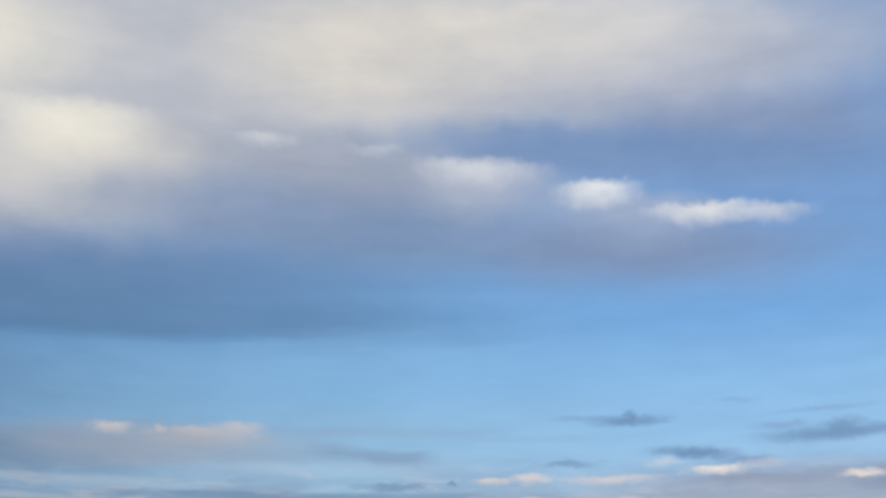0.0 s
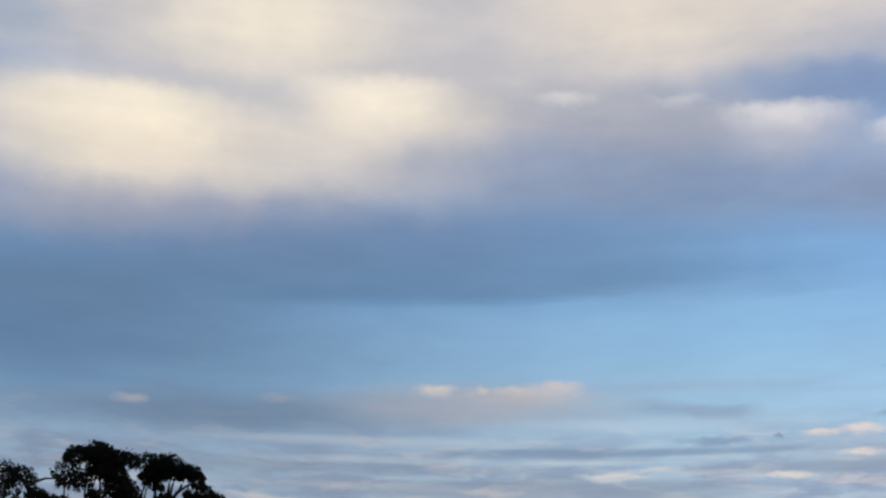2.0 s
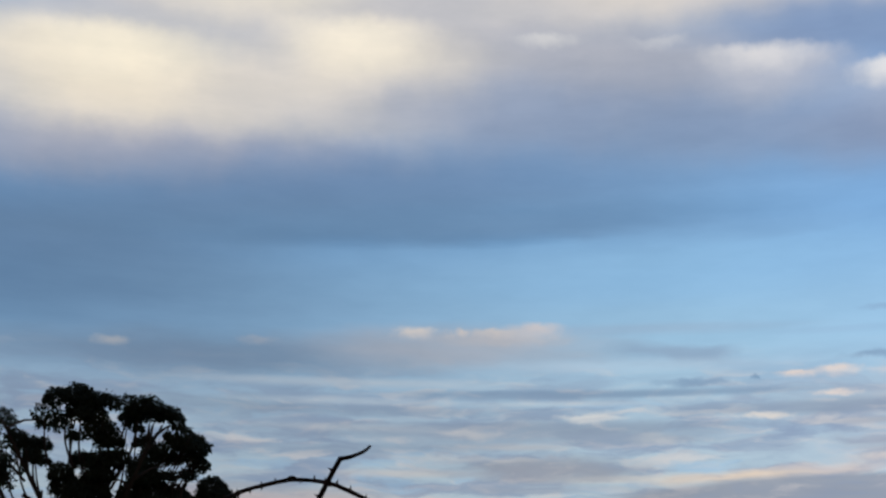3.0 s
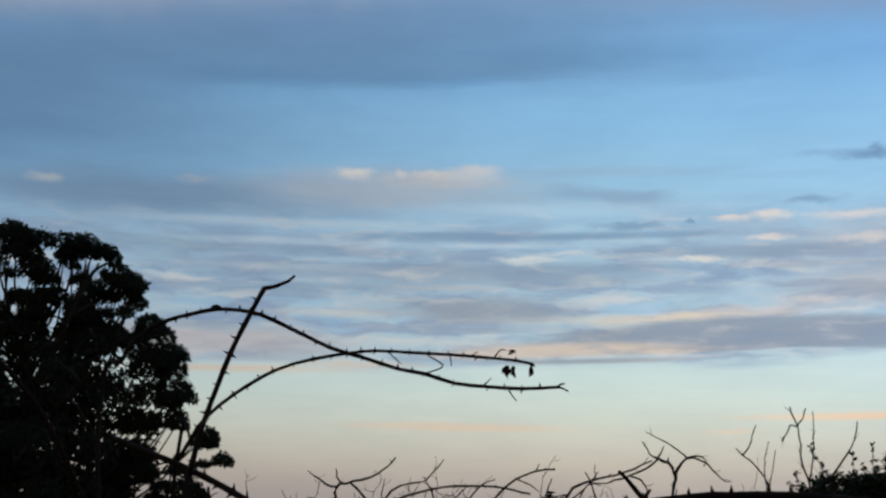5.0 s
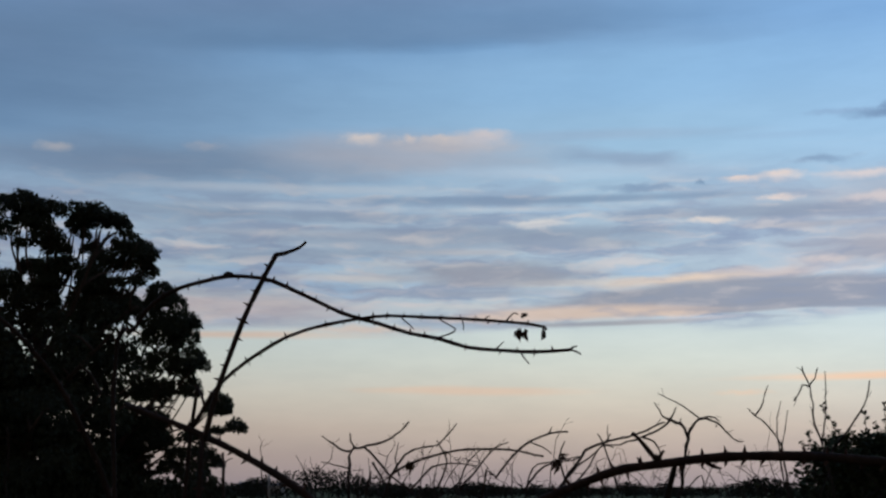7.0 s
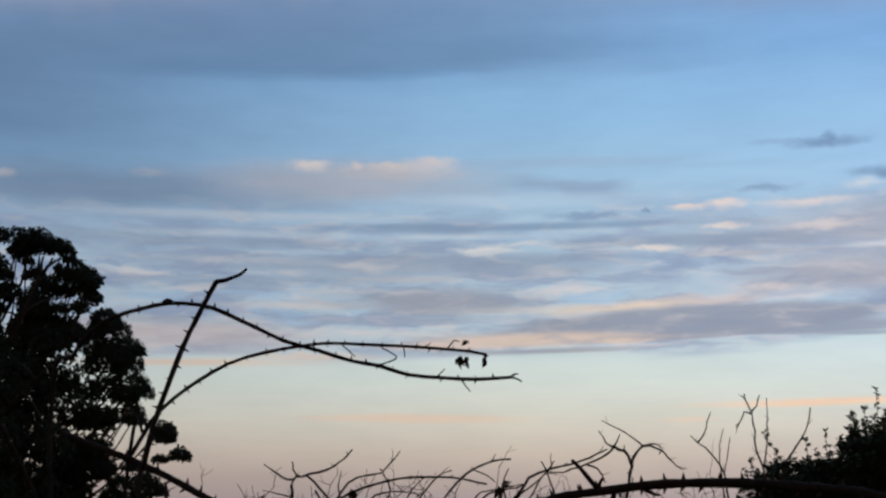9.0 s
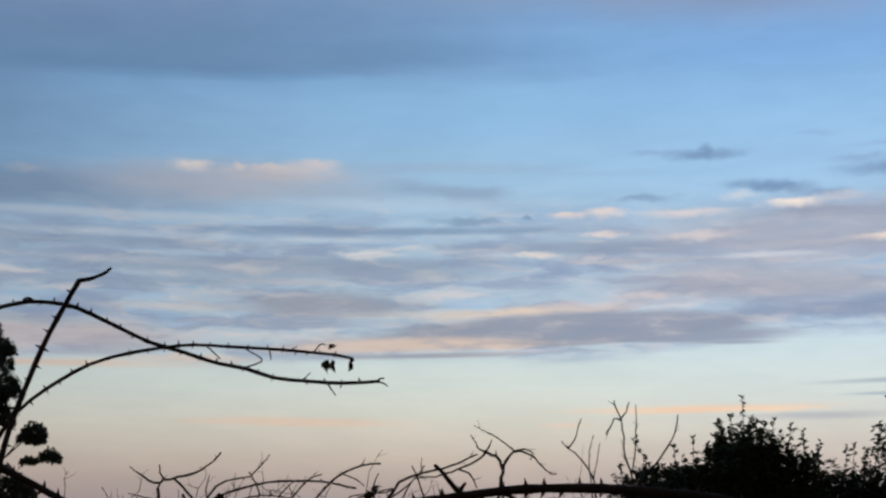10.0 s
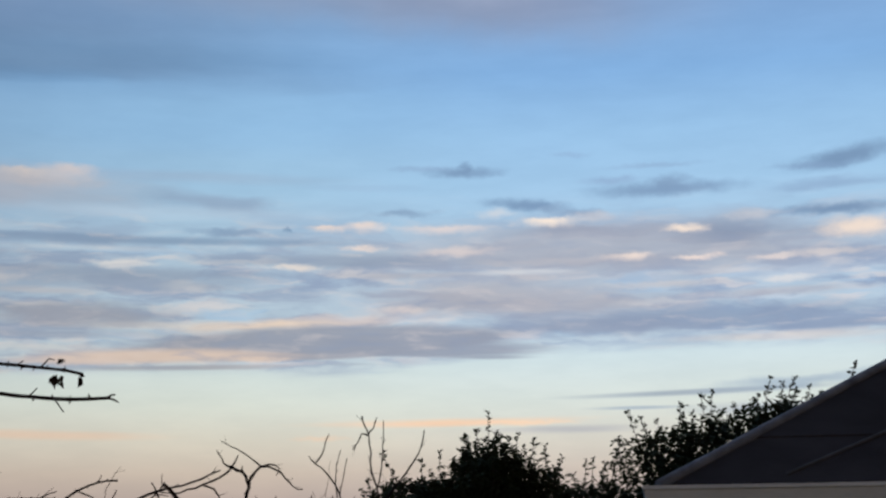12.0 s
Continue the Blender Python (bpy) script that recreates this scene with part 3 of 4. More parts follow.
# ---- ground ----
def ground_sheet():
    ring, s = [0.0], Soup()
    d = 1.5
    while d < 4200:
        ring.append(d)
        d *= 1.28
    seg, verts, faces = 48, [(0, 0, 0)], []
    for r in ring[1:]:
        for j in range(seg):
            a = 2 * math.pi * j / seg
            x, y = r * math.cos(a), r * math.sin(a)
            verts.append((x, y, -0.05 + 0.05 * noise.noise(Vector((x * 0.3, y * 0.3, 0))) if r < 60 else -0.05))
    faces += [(0, 1 + j, 1 + (j + 1) % seg) for j in range(seg)]
    for i in range(len(ring) - 2):
        for j in range(seg):
            k = (j + 1) % seg
            faces.append((1 + i * seg + j, 1 + (i + 1) * seg + j, 1 + (i + 1) * seg + k, 1 + i * seg + k))
    s.add(verts, faces)
    ob = new("ground", s.mesh("ground", True))
    ob.data.materials.append(GRASS)
    return tagged(ob, "dark rough meadow reaching the horizon at dusk", "ground", kind="structure")


ground_sheet()


# ---- the tall gum tree ----
# lobes of the crown, across, up and their radius: the top tier, the tiers below it and the outer skirt
TOP_TIER = ((-0.5, 11.0, 0.48), (0.0, 10.8, 0.42), (0.6, 10.7, 0.40), (-0.4, 10.5, 0.49), (0.3, 10.3, 0.49), (1.3, 10.6, 0.42), (1.8, 10.5, 0.48), (2.2, 10.5, 0.42), (2.6, 10.4, 0.32), (1.6, 10.3, 0.30), (1.2, 10.3, 0.27), (2.9, 10.3, 0.27), (3.0, 10.0, 0.19), (-0.9, 10.8, 0.42))
MIDDLE_TIER = ((0.6, 9.9, 0.45), (0.2, 9.9, 0.30), (-0.3, 9.7, 0.23), (0.7, 9.5, 0.34), (1.1, 9.5, 0.21), (1.8, 9.8, 0.19), (1.8, 9.5, 0.23), (3.2, 9.6, 0.37), (3.5, 9.5, 0.37), (3.7, 9.3, 0.27), (2.9, 9.5, 0.28), (3.8, 9.1, 0.13), (2.5, 9.2, 0.37), (2.2, 9.0, 0.37), (2.7, 9.1, 0.30), (3.1, 9.2, 0.28), (2.6, 9.7, 0.13))
LOWER_TIER = ((2.0, 8.5, 0.55), (1.6, 8.8, 0.34), (2.1, 8.3, 0.53), (1.2, 8.9, 0.40), (0.7, 8.9, 0.48), (0.1, 8.9, 0.45), (-0.3, 9.1, 0.28), (0.2, 8.4, 0.42), (-0.5, 8.4, 0.40), (-0.5, 8.0, 0.51), (0.1, 7.9, 0.53), (0.7, 8.3, 0.40), (0.6, 7.8, 0.36), (3.6, 8.8, 0.30), (3.3, 8.5, 0.23), (2.9, 8.4, 0.21), (3.4, 9.0, 0.27))
SHOULDER = ((4.1, 8.1, 0.48), (4.5, 7.8, 0.37), (3.9, 7.8, 0.34), (2.2, 7.8, 0.64), (2.9, 7.8, 0.51), (1.6, 7.9, 0.45), (3.4, 7.6, 0.40), (2.6, 7.3, 0.64), (1.7, 7.3, 0.53), (0.4, 7.3, 0.64), (-0.4, 7.3, 0.64), (3.7, 7.3, 0.51), (4.8, 7.2, 0.42), (5.1, 7.0, 0.32), (4.6, 6.9, 0.32), (4.3, 7.1, 0.32))
EAST_SIDE = ((4.3, 6.6, 0.67), (4.9, 6.7, 0.43), (5.1, 6.2, 0.43), (5.4, 5.8, 0.35), (4.8, 5.7, 0.43), (4.3, 5.7, 0.57), (5.1, 5.3, 0.27), (4.4, 5.0, 0.38), (3.9, 4.8, 0.57), (4.9, 5.0, 0.16), (5.3, 4.9, 0.27), (6.2, 4.6, 0.35), (6.0, 4.4, 0.24), (6.3, 4.2, 0.19), (6.7, 3.8, 0.30), (6.0, 3.7, 0.18), (4.0, 4.0, 0.43), (3.9, 3.4, 0.61), (4.4, 3.4, 0.38), (5.2, 3.4, 0.24), (4.9, 2.9, 0.27), (5.6, 3.0, 0.38), (6.0, 2.7, 0.30), (5.3, 2.4, 0.43), (4.5, 2.5, 0.38))
SKIRT = ((-1.9, 9.4, 0.35), (-1.5, 8.9, 0.30), (-1.3, 10.3, 0.50), (-2.6, 8.8, 0.50), (-2.2, 9.4, 0.45), (-3.3, 10.2, 0.50), (-3.6, 9.7, 0.60), (-2.9, 8.3, 0.50))


def gum_tree(at, label):
    rng = random.Random(4)
    tree = thing("gum_tree", at, label, "tree")
    R, TOP = 6.9, 11.15
    s = Soup()
    trunk = spline([(0, 0, -0.2), (0.1, 0.1, 1.5), (-0.15, 0, 3.2), (0.2, 0.1, 5.2)], 0.3)
    s.tube(trunk, 0.5, 0.3, 12, 0.06, rng)
    part("trunk", s, BARK, tree, "", True)
    tips = []
    for k in range(22):
        a = k * 2.4 + rng.uniform(-0.4, 0.4)
        u = (k + 0.5) / 22
        h = 2.6 + (TOP - 3.4) * u
        r = R * math.sqrt(max(0.05, 1 - ((h - 1.6) / (TOP - 1.4)) ** 2)) * rng.uniform(0.72, 0.88)
        end = Vector((r * math.cos(a), r * math.sin(a), h))
        root = trunk[int((0.3 + 0.69 * u) * (len(trunk) - 1))]
        mid = root.lerp(end, 0.5) + Vector((0, 0, rng.uniform(-0.2, 0.6)))
        s = Soup()
        line = spline([root, mid, end], 0.3)
        s.tube(line, 0.13, 0.035, 8, 0.08, rng)
        for b in range(5):
            i = rng.randrange(len(line) // 3, len(line))
            e = line[i] + Vector((rng.gauss(0, 0.6), rng.gauss(0, 0.6), rng.uniform(0.1, 0.8)))
            s.tube(spline([line[i], line[i].lerp(e, 0.5) + Vector((0, 0, 0.15)), e], 0.25), 0.055, 0.02, 6, 0.1, rng)
            tips.append(e)
        part("limb", s, BARK, tree, "", True)
    for x, z, q in (*TOP_TIER, *MIDDLE_TIER, *LOWER_TIER, *(e for e in EAST_SIDE if e[1] > 4.2), *SKIRT):   # thin boughs fanning up into the lobes
        fork = Vector((x * 0.55, rng.uniform(-0.5, 0.5), max(1.5, z - rng.uniform(1.8, 2.8))))
        tip = Vector((x, rng.uniform(-0.8, 0.8), z))
        s = Soup()
        s.tube(spline([fork, fork.lerp(tip, 0.5) + Vector((0.18 if x > 0 else -0.18, 0, -0.1)), tip], 0.25), 0.045, 0.018, 6, 0.1, rng)
        part("bough", s, BARK, tree, "", True)
    # crown: umbrella-shaped clumps of hanging leaves, an open rim over a denser heart
    s = Soup()

    def clump(c, r, count=300, ll=0.11, lw=0.075):
        for _ in range(count):
            a, q = rng.uniform(0, 2 * math.pi), math.acos(rng.uniform(-0.35, 1))
            rr = r * rng.uniform(0.4, 1.0) ** 0.6
            out = Vector((math.sin(q) * math.cos(a), math.sin(q) * math.sin(a), math.cos(q) * 0.95))
            d = out * 0.6 + Vector((rng.gauss(0, 0.4), rng.gauss(0, 0.4), -1.0 + rng.gauss(0, 0.4)))
            s.leaf(c + out * rr, d, Vector((rng.gauss(0, 1), rng.gauss(0, 1), rng.gauss(0, 0.4))), ll * rng.uniform(0.7, 1.4), lw * rng.uniform(0.7, 1.3))

    def place(phi, k, depth):
        return Vector((R * k * math.cos(phi), rng.uniform(-depth, depth), 1.2 + (TOP - 1.3) * k * math.sin(phi)))

    for i in range(110):                                     # rim
        phi = math.pi * (i + rng.random()) / 110
        k = rng.uniform(0.84, 0.92) + 0.05 * noise.noise(Vector((phi * 5, 0.3, 0)))
        if (phi > 1.75 and rng.random() < 0.35) or (phi < 0.75 and rng.random() < 0.55):
            continue
        c = place(phi, k, 1.3)
        if (c.z < 6.6 and c.x < 2.6) or c.x < -4:
            clump(c, rng.uniform(0.4, 0.68))
    for i in range(84):                                     # strays under the rim
        c = place(rng.uniform(0.1, 3.0), rng.uniform(0.7, 0.84), 2.0)
        if (c.z < 6.4 and c.x < 2.9) or c.x < -4:
            clump(c, rng.uniform(0.28, 0.45), 120)
    for i in range(64):                                     # skirts, front and back
        a = rng.uniform(0, 2 * math.pi)
        h = rng.uniform(1.0, 5.2)
        r = R * math.sqrt(1 - ((h - 1.2) / (TOP - 1.2)) ** 2) * rng.uniform(0.72, 0.88)
        if r * math.cos(a) < 2.8:
            clump(Vector((r * math.cos(a), r * math.sin(a), h)), rng.uniform(0.5, 0.8))
    for i in range(75):                                     # undergrowth at its foot
        x = rng.uniform(-1.5, 6.0)
        clump(Vector((x, rng.uniform(-2, 2), rng.uniform(0.2, 2.3 if x < 3.6 else 1.8))), rng.uniform(0.5, 0.8), 130, 0.2, 0.12)
    for i in range(330):                                    # heart
        phi, k = rng.uniform(0, math.pi), 0.77 * math.sqrt(rng.random())
        c = place(phi, k, 1.0)
        c.y = rng.uniform(-0.6, 0.6) * R * math.sqrt(1 - (k / 0.82) ** 2)
        if c.x < 3.5 - 0.15 * abs(c.z - 4) and c.z < 6.2 + 0.9 * rng.random():
            clump(c, rng.uniform(0.6, 0.95), 150, 0.22, 0.13)
    for x, z, q in SKIRT:                                   # the lobes of the crown's rim
        for k in range(3):
            clump(Vector((x + rng.gauss(0, 0.12), rng.uniform(-1.2, 1.2), z + rng.gauss(0, 0.1))), q)
    for x, z, q in (*TOP_TIER, *MIDDLE_TIER, *LOWER_TIER, *SHOULDER, *((x, z, q * 1.05) for x, z, q in EAST_SIDE)):
        for k in range(2):
            clump(Vector((x + rng.gauss(0, 0.05), rng.uniform(-0.9, 0.9), z - 0.1 + rng.gauss(0, 0.05))), q, int(80 + 1400 * q * q))
    for e in tips:
        if (e.x / R) ** 2 + ((e.z - 1.2) / (TOP - 1.3)) ** 2 > 0.7 or (e.z > 6.8 and e.x > -2) or e.x > 3.4:
            continue
        clump(e, rng.uniform(0.25, 0.45), 90)
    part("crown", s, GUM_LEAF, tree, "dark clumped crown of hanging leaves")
    return tree


gum_tree((*(-12.948, 43.347), 0.0), "tall dark gum tree with a clumped crown, standing in the meadow")


# ---- thorny briar canes, near ----
rng = random.Random(11)
A = (*(-0.406, 2.615), -0.03)
briar = thing("briar", A, "bare thorny briar with long arching brown canes and few withered leaves", "shrub", "briars in the hedge")
cane(briar, A, [(-0.405, 2.616, 1.849), (-0.398, 2.617, 1.926), (-0.389, 2.618, 1.975), (-0.373, 2.621, 2.034), (-0.351, 2.624, 2.11), (-0.328, 2.627, 2.167), (-0.305, 2.631, 2.215), (-0.283, 2.633, 2.259)], 0.0062, 0.0045, rng, 16,
     twigs=[([(-0.284, 2.633, 2.258), (-0.268, 2.63, 2.26), (-0.253, 2.627, 2.265), (-0.24, 2.623, 2.27), (-0.229, 2.619, 2.279)], 0.0042, 0.0022)])
arch = cane(briar, A, [(-0.632, 2.926, 2.046), (-0.593, 2.906, 2.155), (-0.552, 2.887, 2.203), (-0.505, 2.867, 2.228), (-0.458, 2.847, 2.24), (-0.401, 2.828, 2.251), (-0.349, 2.808, 2.245), (-0.303, 2.785, 2.232), (-0.247, 2.763, 2.206), (-0.171, 2.741, 2.168), (-0.107, 2.716, 2.145), (-0.045, 2.69, 2.122), (0.006, 2.662, 2.11), (0.056, 2.634, 2.092), (0.114, 2.603, 2.084), (0.171, 2.572, 2.078), (0.231, 2.538, 2.079)], 0.0076, 0.0032, rng, 34,
     twigs=[([(0.001, 2.59, 2.104), (0.026, 2.58, 2.111), (0.035, 2.57, 2.118), (0.011, 2.56, 2.131), (0.006, 2.55, 2.134)], 0.0016, 0.001), ([(0.103, 2.578, 2.082), (0.11, 2.567, 2.088), (0.117, 2.557, 2.095)], 0.002, 0.0008),
            ([(0.147, 2.575, 2.078), (0.153, 2.565, 2.067), (0.16, 2.554, 2.056)], 0.0017, 0.0009), ([(0.228, 2.539, 2.079), (0.235, 2.538, 2.084), (0.241, 2.537, 2.084)], 0.002, 0.0012),
            ([(0.228, 2.539, 2.079), (0.239, 2.538, 2.076), (0.247, 2.537, 2.071)], 0.002, 0.0012), ([(-0.374, 2.621, 2.219), (-0.367, 2.622, 2.224), (-0.358, 2.623, 2.221)], 0.003, 0.002)])
bough = cane(briar, A, [(-0.432, 2.662, 1.947), (-0.407, 2.653, 1.994), (-0.377, 2.646, 2.03), (-0.332, 2.639, 2.07), (-0.263, 2.636, 2.112), (-0.193, 2.63, 2.132), (-0.133, 2.621, 2.141), (-0.083, 2.611, 2.145), (-0.023, 2.6, 2.141), (0.045, 2.587, 2.135), (0.094, 2.573, 2.131), (0.132, 2.559, 2.126), (0.186, 2.542, 2.118)], 0.0068, 0.0026, rng, 30,
     twigs=[([(-0.061, 2.619, 2.145), (-0.048, 2.615, 2.133), (-0.037, 2.61, 2.122)], 0.0015, 0.0009), ([(0.047, 2.58, 2.134), (0.049, 2.579, 2.125), (0.049, 2.579, 2.117)], 0.0013, 0.0008),
            ([(0.12, 2.557, 2.128), (0.128, 2.553, 2.137), (0.134, 2.549, 2.143), (0.142, 2.546, 2.14)], 0.0016, 0.0009), ([(0.079, 2.559, 2.13), (0.087, 2.553, 2.135), (0.093, 2.548, 2.138)], 0.0014, 0.0008)])
cane(briar, A, [(-0.554, 2.688, 1.996), (-0.495, 2.671, 1.972), (-0.435, 2.654, 1.949), (-0.377, 2.635, 1.925), (-0.324, 2.614, 1.9), (-0.273, 2.591, 1.873), (-0.222, 2.568, 1.84), (-0.162, 2.544, 1.794)], 0.0054, 0.0070, rng, 14, from_ground=False,
     twigs=[([(-0.432, 2.662, 1.947), (-0.416, 2.654, 1.972), (-0.401, 2.647, 1.996), (-0.388, 2.639, 2.015)], 0.0045, 0.004), ([(-0.522, 2.695, 1.983), (-0.491, 2.701, 1.994), (-0.467, 2.706, 1.987)], 0.0025, 0.001)])
cane(briar, A, [(-0.736, 2.323, 2.149), (-0.698, 2.372, 2.122), (-0.656, 2.42, 2.079), (-0.611, 2.467, 2.012), (-0.572, 2.512, 1.922), (-0.546, 2.553, 1.84), (-0.532, 2.59, 1.764)], 0.0035, 0.0055, rng, 10, from_ground=False)
cane(briar, A, [(-0.706, 2.544, 1.793), (-0.711, 2.542, 1.858), (-0.713, 2.542, 1.914), (-0.717, 2.54, 1.951)], 0.003, 0.0015, rng, 4)


def withered(parent, base, places, size):
    """Curled dead leaves that hang from a cane, each a part."""
    for p, d in places:
        s = Soup()
        p, d = Vector(p) - Vector(base), Vector(d)
        for k in range(3):
            s.leaf(p + Vector((0, 0, -0.003 * k)), d + Vector((rng.gauss(0, 0.3), rng.gauss(0, 0.5), rng.gauss(0, 0.25))), Vector((1, rng.uniform(-1, 1), 0.2)), size * rng.uniform(0.7, 1.1), size * 0.42, 0.5)
        part("withered_leaf", s, DRY_LEAF, parent, "curled brown dead leaf")


withered(bough, A, [((0.142, 2.546, 2.117), (-0.3, 0, -1)), ((0.152, 2.545, 2.115), (-0.1, 0, -1)), ((0.181, 2.543, 2.12), (0.6, 0, -0.5)),
                    ((0.145, 2.545, 2.139), (1, 0, 0.2)), ((0.147, 2.555, 2.118), (-0.6, 0.3, -1)), ((0.188, 2.542, 2.115), (-0.3, 0, -1))], 0.019)

B = (*(0.301, 2.429), -0.03)
bramble = thing("bramble", B, "thick thorny bramble cane arching over a bare tangle", "shrub", "briars in the hedge")
old = cane(bramble, B, [(0.1, 2.348, 1.799), (0.143, 2.349, 1.822), (0.187, 2.349, 1.842), (0.23, 2.349, 1.86), (0.273, 2.348, 1.875), (0.316, 2.346, 1.883), (0.376, 2.34, 1.889), (0.442, 2.33, 1.893), (0.524, 2.315, 1.895), (0.589, 2.302, 1.894), (0.64, 2.291, 1.891), (0.697, 2.276, 1.885), (0.757, 2.258, 1.871), (0.827, 2.235, 1.835)], 0.0066, 0.0080, rng, 34, from_ground=False, label="thick red-brown old cane with worn thorns",
     twigs=[([(0.34, 2.343, 1.888), (0.324, 2.338, 1.907), (0.311, 2.334, 1.922), (0.3, 2.328, 1.931)], 0.0042, 0.0026), ([(0.341, 2.342, 1.886), (0.344, 2.342, 1.897), (0.35, 2.341, 1.905)], 0.004, 0.002),
            ([(0.412, 2.34, 1.888), (0.426, 2.337, 1.88), (0.436, 2.335, 1.878)], 0.0036, 0.0015), ([(0.367, 2.338, 1.888), (0.366, 2.365, 1.868), (0.362, 2.393, 1.837), (0.361, 2.42, 1.798)], 0.004, 0.006)])
C = (*(0.126, 4.248), -0.03)
far_briar = thing("briar", C, "thin arching briar canes with a few curled leaves in the hedge", "shrub", "briars in the hedge")
cane(far_briar, C, [(-0.202, 4.245, 1.817), (-0.153, 4.247, 1.862), (-0.096, 4.249, 1.905), (-0.022, 4.25, 1.936), (0.06, 4.25, 1.954), (0.159, 4.247, 1.959), (0.241, 4.243, 1.954), (0.315, 4.238, 1.938)], 0.0056, 0.0032, rng, 16)
sprig = cane(far_briar, C, [(0.134, 4.248, 1.818), (0.174, 4.226, 1.879), (0.222, 4.204, 1.937), (0.27, 4.181, 1.978), (0.325, 4.156, 2.001), (0.376, 4.132, 2.005)], 0.0066, 0.003, rng, 12,
     twigs=[([(0.271, 4.191, 1.978), (0.311, 4.188, 1.962), (0.335, 4.186, 1.943)], 0.0022, 0.0014), ([(0.328, 4.186, 2.002), (0.333, 4.186, 2.014), (0.336, 4.186, 2.022)], 0.002, 0.0011)])
withered(sprig, C, [((0.343, 4.185, 1.933), (0.5, 0, -1)), ((0.354, 4.184, 1.927), (-0.6, 0, -1)), ((0.351, 4.184, 1.936), (1, 0, 0.1)), ((-0.08, 4.249, 1.927), (0.2, 0, -1))], 0.04)


# ---- bare twiggy shrubs in the hedge behind ----
def grow(s, rng, p, d, length, r, depth, upward=0.12):
    """A crooked twig with side twigs."""
    pts, q = [p], p
    n = max(4, int(length / 0.05))
    for i in range(n):
        d = (d + Vector((rng.gauss(0, 0.17), rng.gauss(0, 0.17), rng.gauss(upward, 0.17)))).normalized()
        q = q + d * length / n
        pts.append(q)
        if depth and i and rng.random() < 0.42:
            side = (d + Vector((rng.gauss(0, 0.8), rng.gauss(0, 0.6), rng.gauss(0.1, 0.6)))).normalized()
            grow(s, rng, q, side, length * rng.uniform(0.3, 0.6), r * 0.6, depth - 1, upward)
    s.tube(pts, r, r * 0.45, 5, 0.12, rng)


def bare_shrub(base, label, mains, stray, seed, r=0.006, spread=0.35, length=0.5):
    """mains: fixed crooked stems that stand out against the sky; stray: how many fine twigs fill between them."""
    rng = random.Random(seed)
    ob = thing("bare_shrub", base, label, "shrub", "bare shrubs in the hedge")
    for pts, a, b in mains:
        s = Soup()
        line = spline(local(pts, base), 0.03)
        line = [q + Vector((rng.gauss(0, 1), rng.gauss(0, 1), rng.gauss(0, 1))) * a * 0.35 for q in line]
        s.tube(line, a, b, 6, 0.1, rng)
        for i in range(3, len(line) - 1):
            if rng.random() < 0.4:
                d = (line[i] - line[i - 1]).normalized()
                grow(s, rng, line[i], (d + Vector((rng.gauss(0, 0.9), rng.gauss(0, 0.5), rng.gauss(0.2, 0.6)))).normalized(), rng.uniform(0.015, 0.055), b * 0.7, 0)
        part("stem", s, TWIG, ob, "", True)
    for k in range(stray):
        s = Soup()
        x = rng.uniform(-spread, spread)
        foot = Vector((x * 0.6, rng.uniform(-0.15, 0.15), 0))
        knee = Vector((x, rng.uniform(-0.2, 0.2), 1.6 + rng.uniform(0, 0.28)))
        s.tube(spline([foot, foot.lerp(knee, 0.5) + Vector((rng.gauss(0, 0.05), 0, 0)), knee], 0.1), r, r * 0.7, 6, 0.1, rng)
        grow(s, rng, knee, Vector((rng.gauss(0, 0.6), rng.gauss(0, 0.3), 1)).normalized(), length * rng.uniform(0.6, 1.0), r * 0.6, 2, -0.02)
        part("stem", s, TWIG, ob, "", True)
    return ob


bare_shrub((*(-0.161, 4.447), -0.04), "leafless grey-brown shrub with forked twigs",
           [([(-0.265, 4.442, 1.698), (-0.263, 4.442, 1.832), (-0.264, 4.442, 1.917), (-0.258, 4.442, 1.955), (-0.234, 4.443, 1.97), (-0.179, 4.446, 1.979), (-0.136, 4.448, 2.0), (-0.107, 4.449, 2.02), (-0.079, 4.449, 2.051)], 0.006, 0.0024),
            ([(-0.258, 4.442, 1.958), (-0.291, 4.44, 1.965), (-0.317, 4.438, 1.985), (-0.346, 4.436, 2.002)], 0.004, 0.0016), ([(-0.248, 4.443, 1.968), (-0.258, 4.442, 1.989), (-0.262, 4.442, 2.013)], 0.0035, 0.0016),
            ([(-0.222, 4.444, 1.972), (-0.179, 4.446, 1.934), (-0.144, 4.448, 1.892), (-0.092, 4.449, 1.85), (-0.04, 4.45, 1.799)], 0.004, 0.003), ([(-0.16, 4.447, 1.799), (-0.135, 4.448, 1.883), (-0.092, 4.449, 1.948), (-0.04, 4.45, 1.969), (0.011, 4.45, 1.978), (0.037, 4.45, 2.007), (0.067, 4.449, 2.043)], 0.0045, 0.0018),
            ([(-0.109, 4.449, 1.883), (-0.123, 4.448, 1.935), (-0.113, 4.448, 1.986)], 0.003, 0.0012), ([(-0.35, 4.435, 1.927), (-0.307, 4.439, 1.917), (-0.261, 4.442, 1.904)], 0.0014, 0.0028)], 56, 21, 0.0036, 0.55, 0.2)
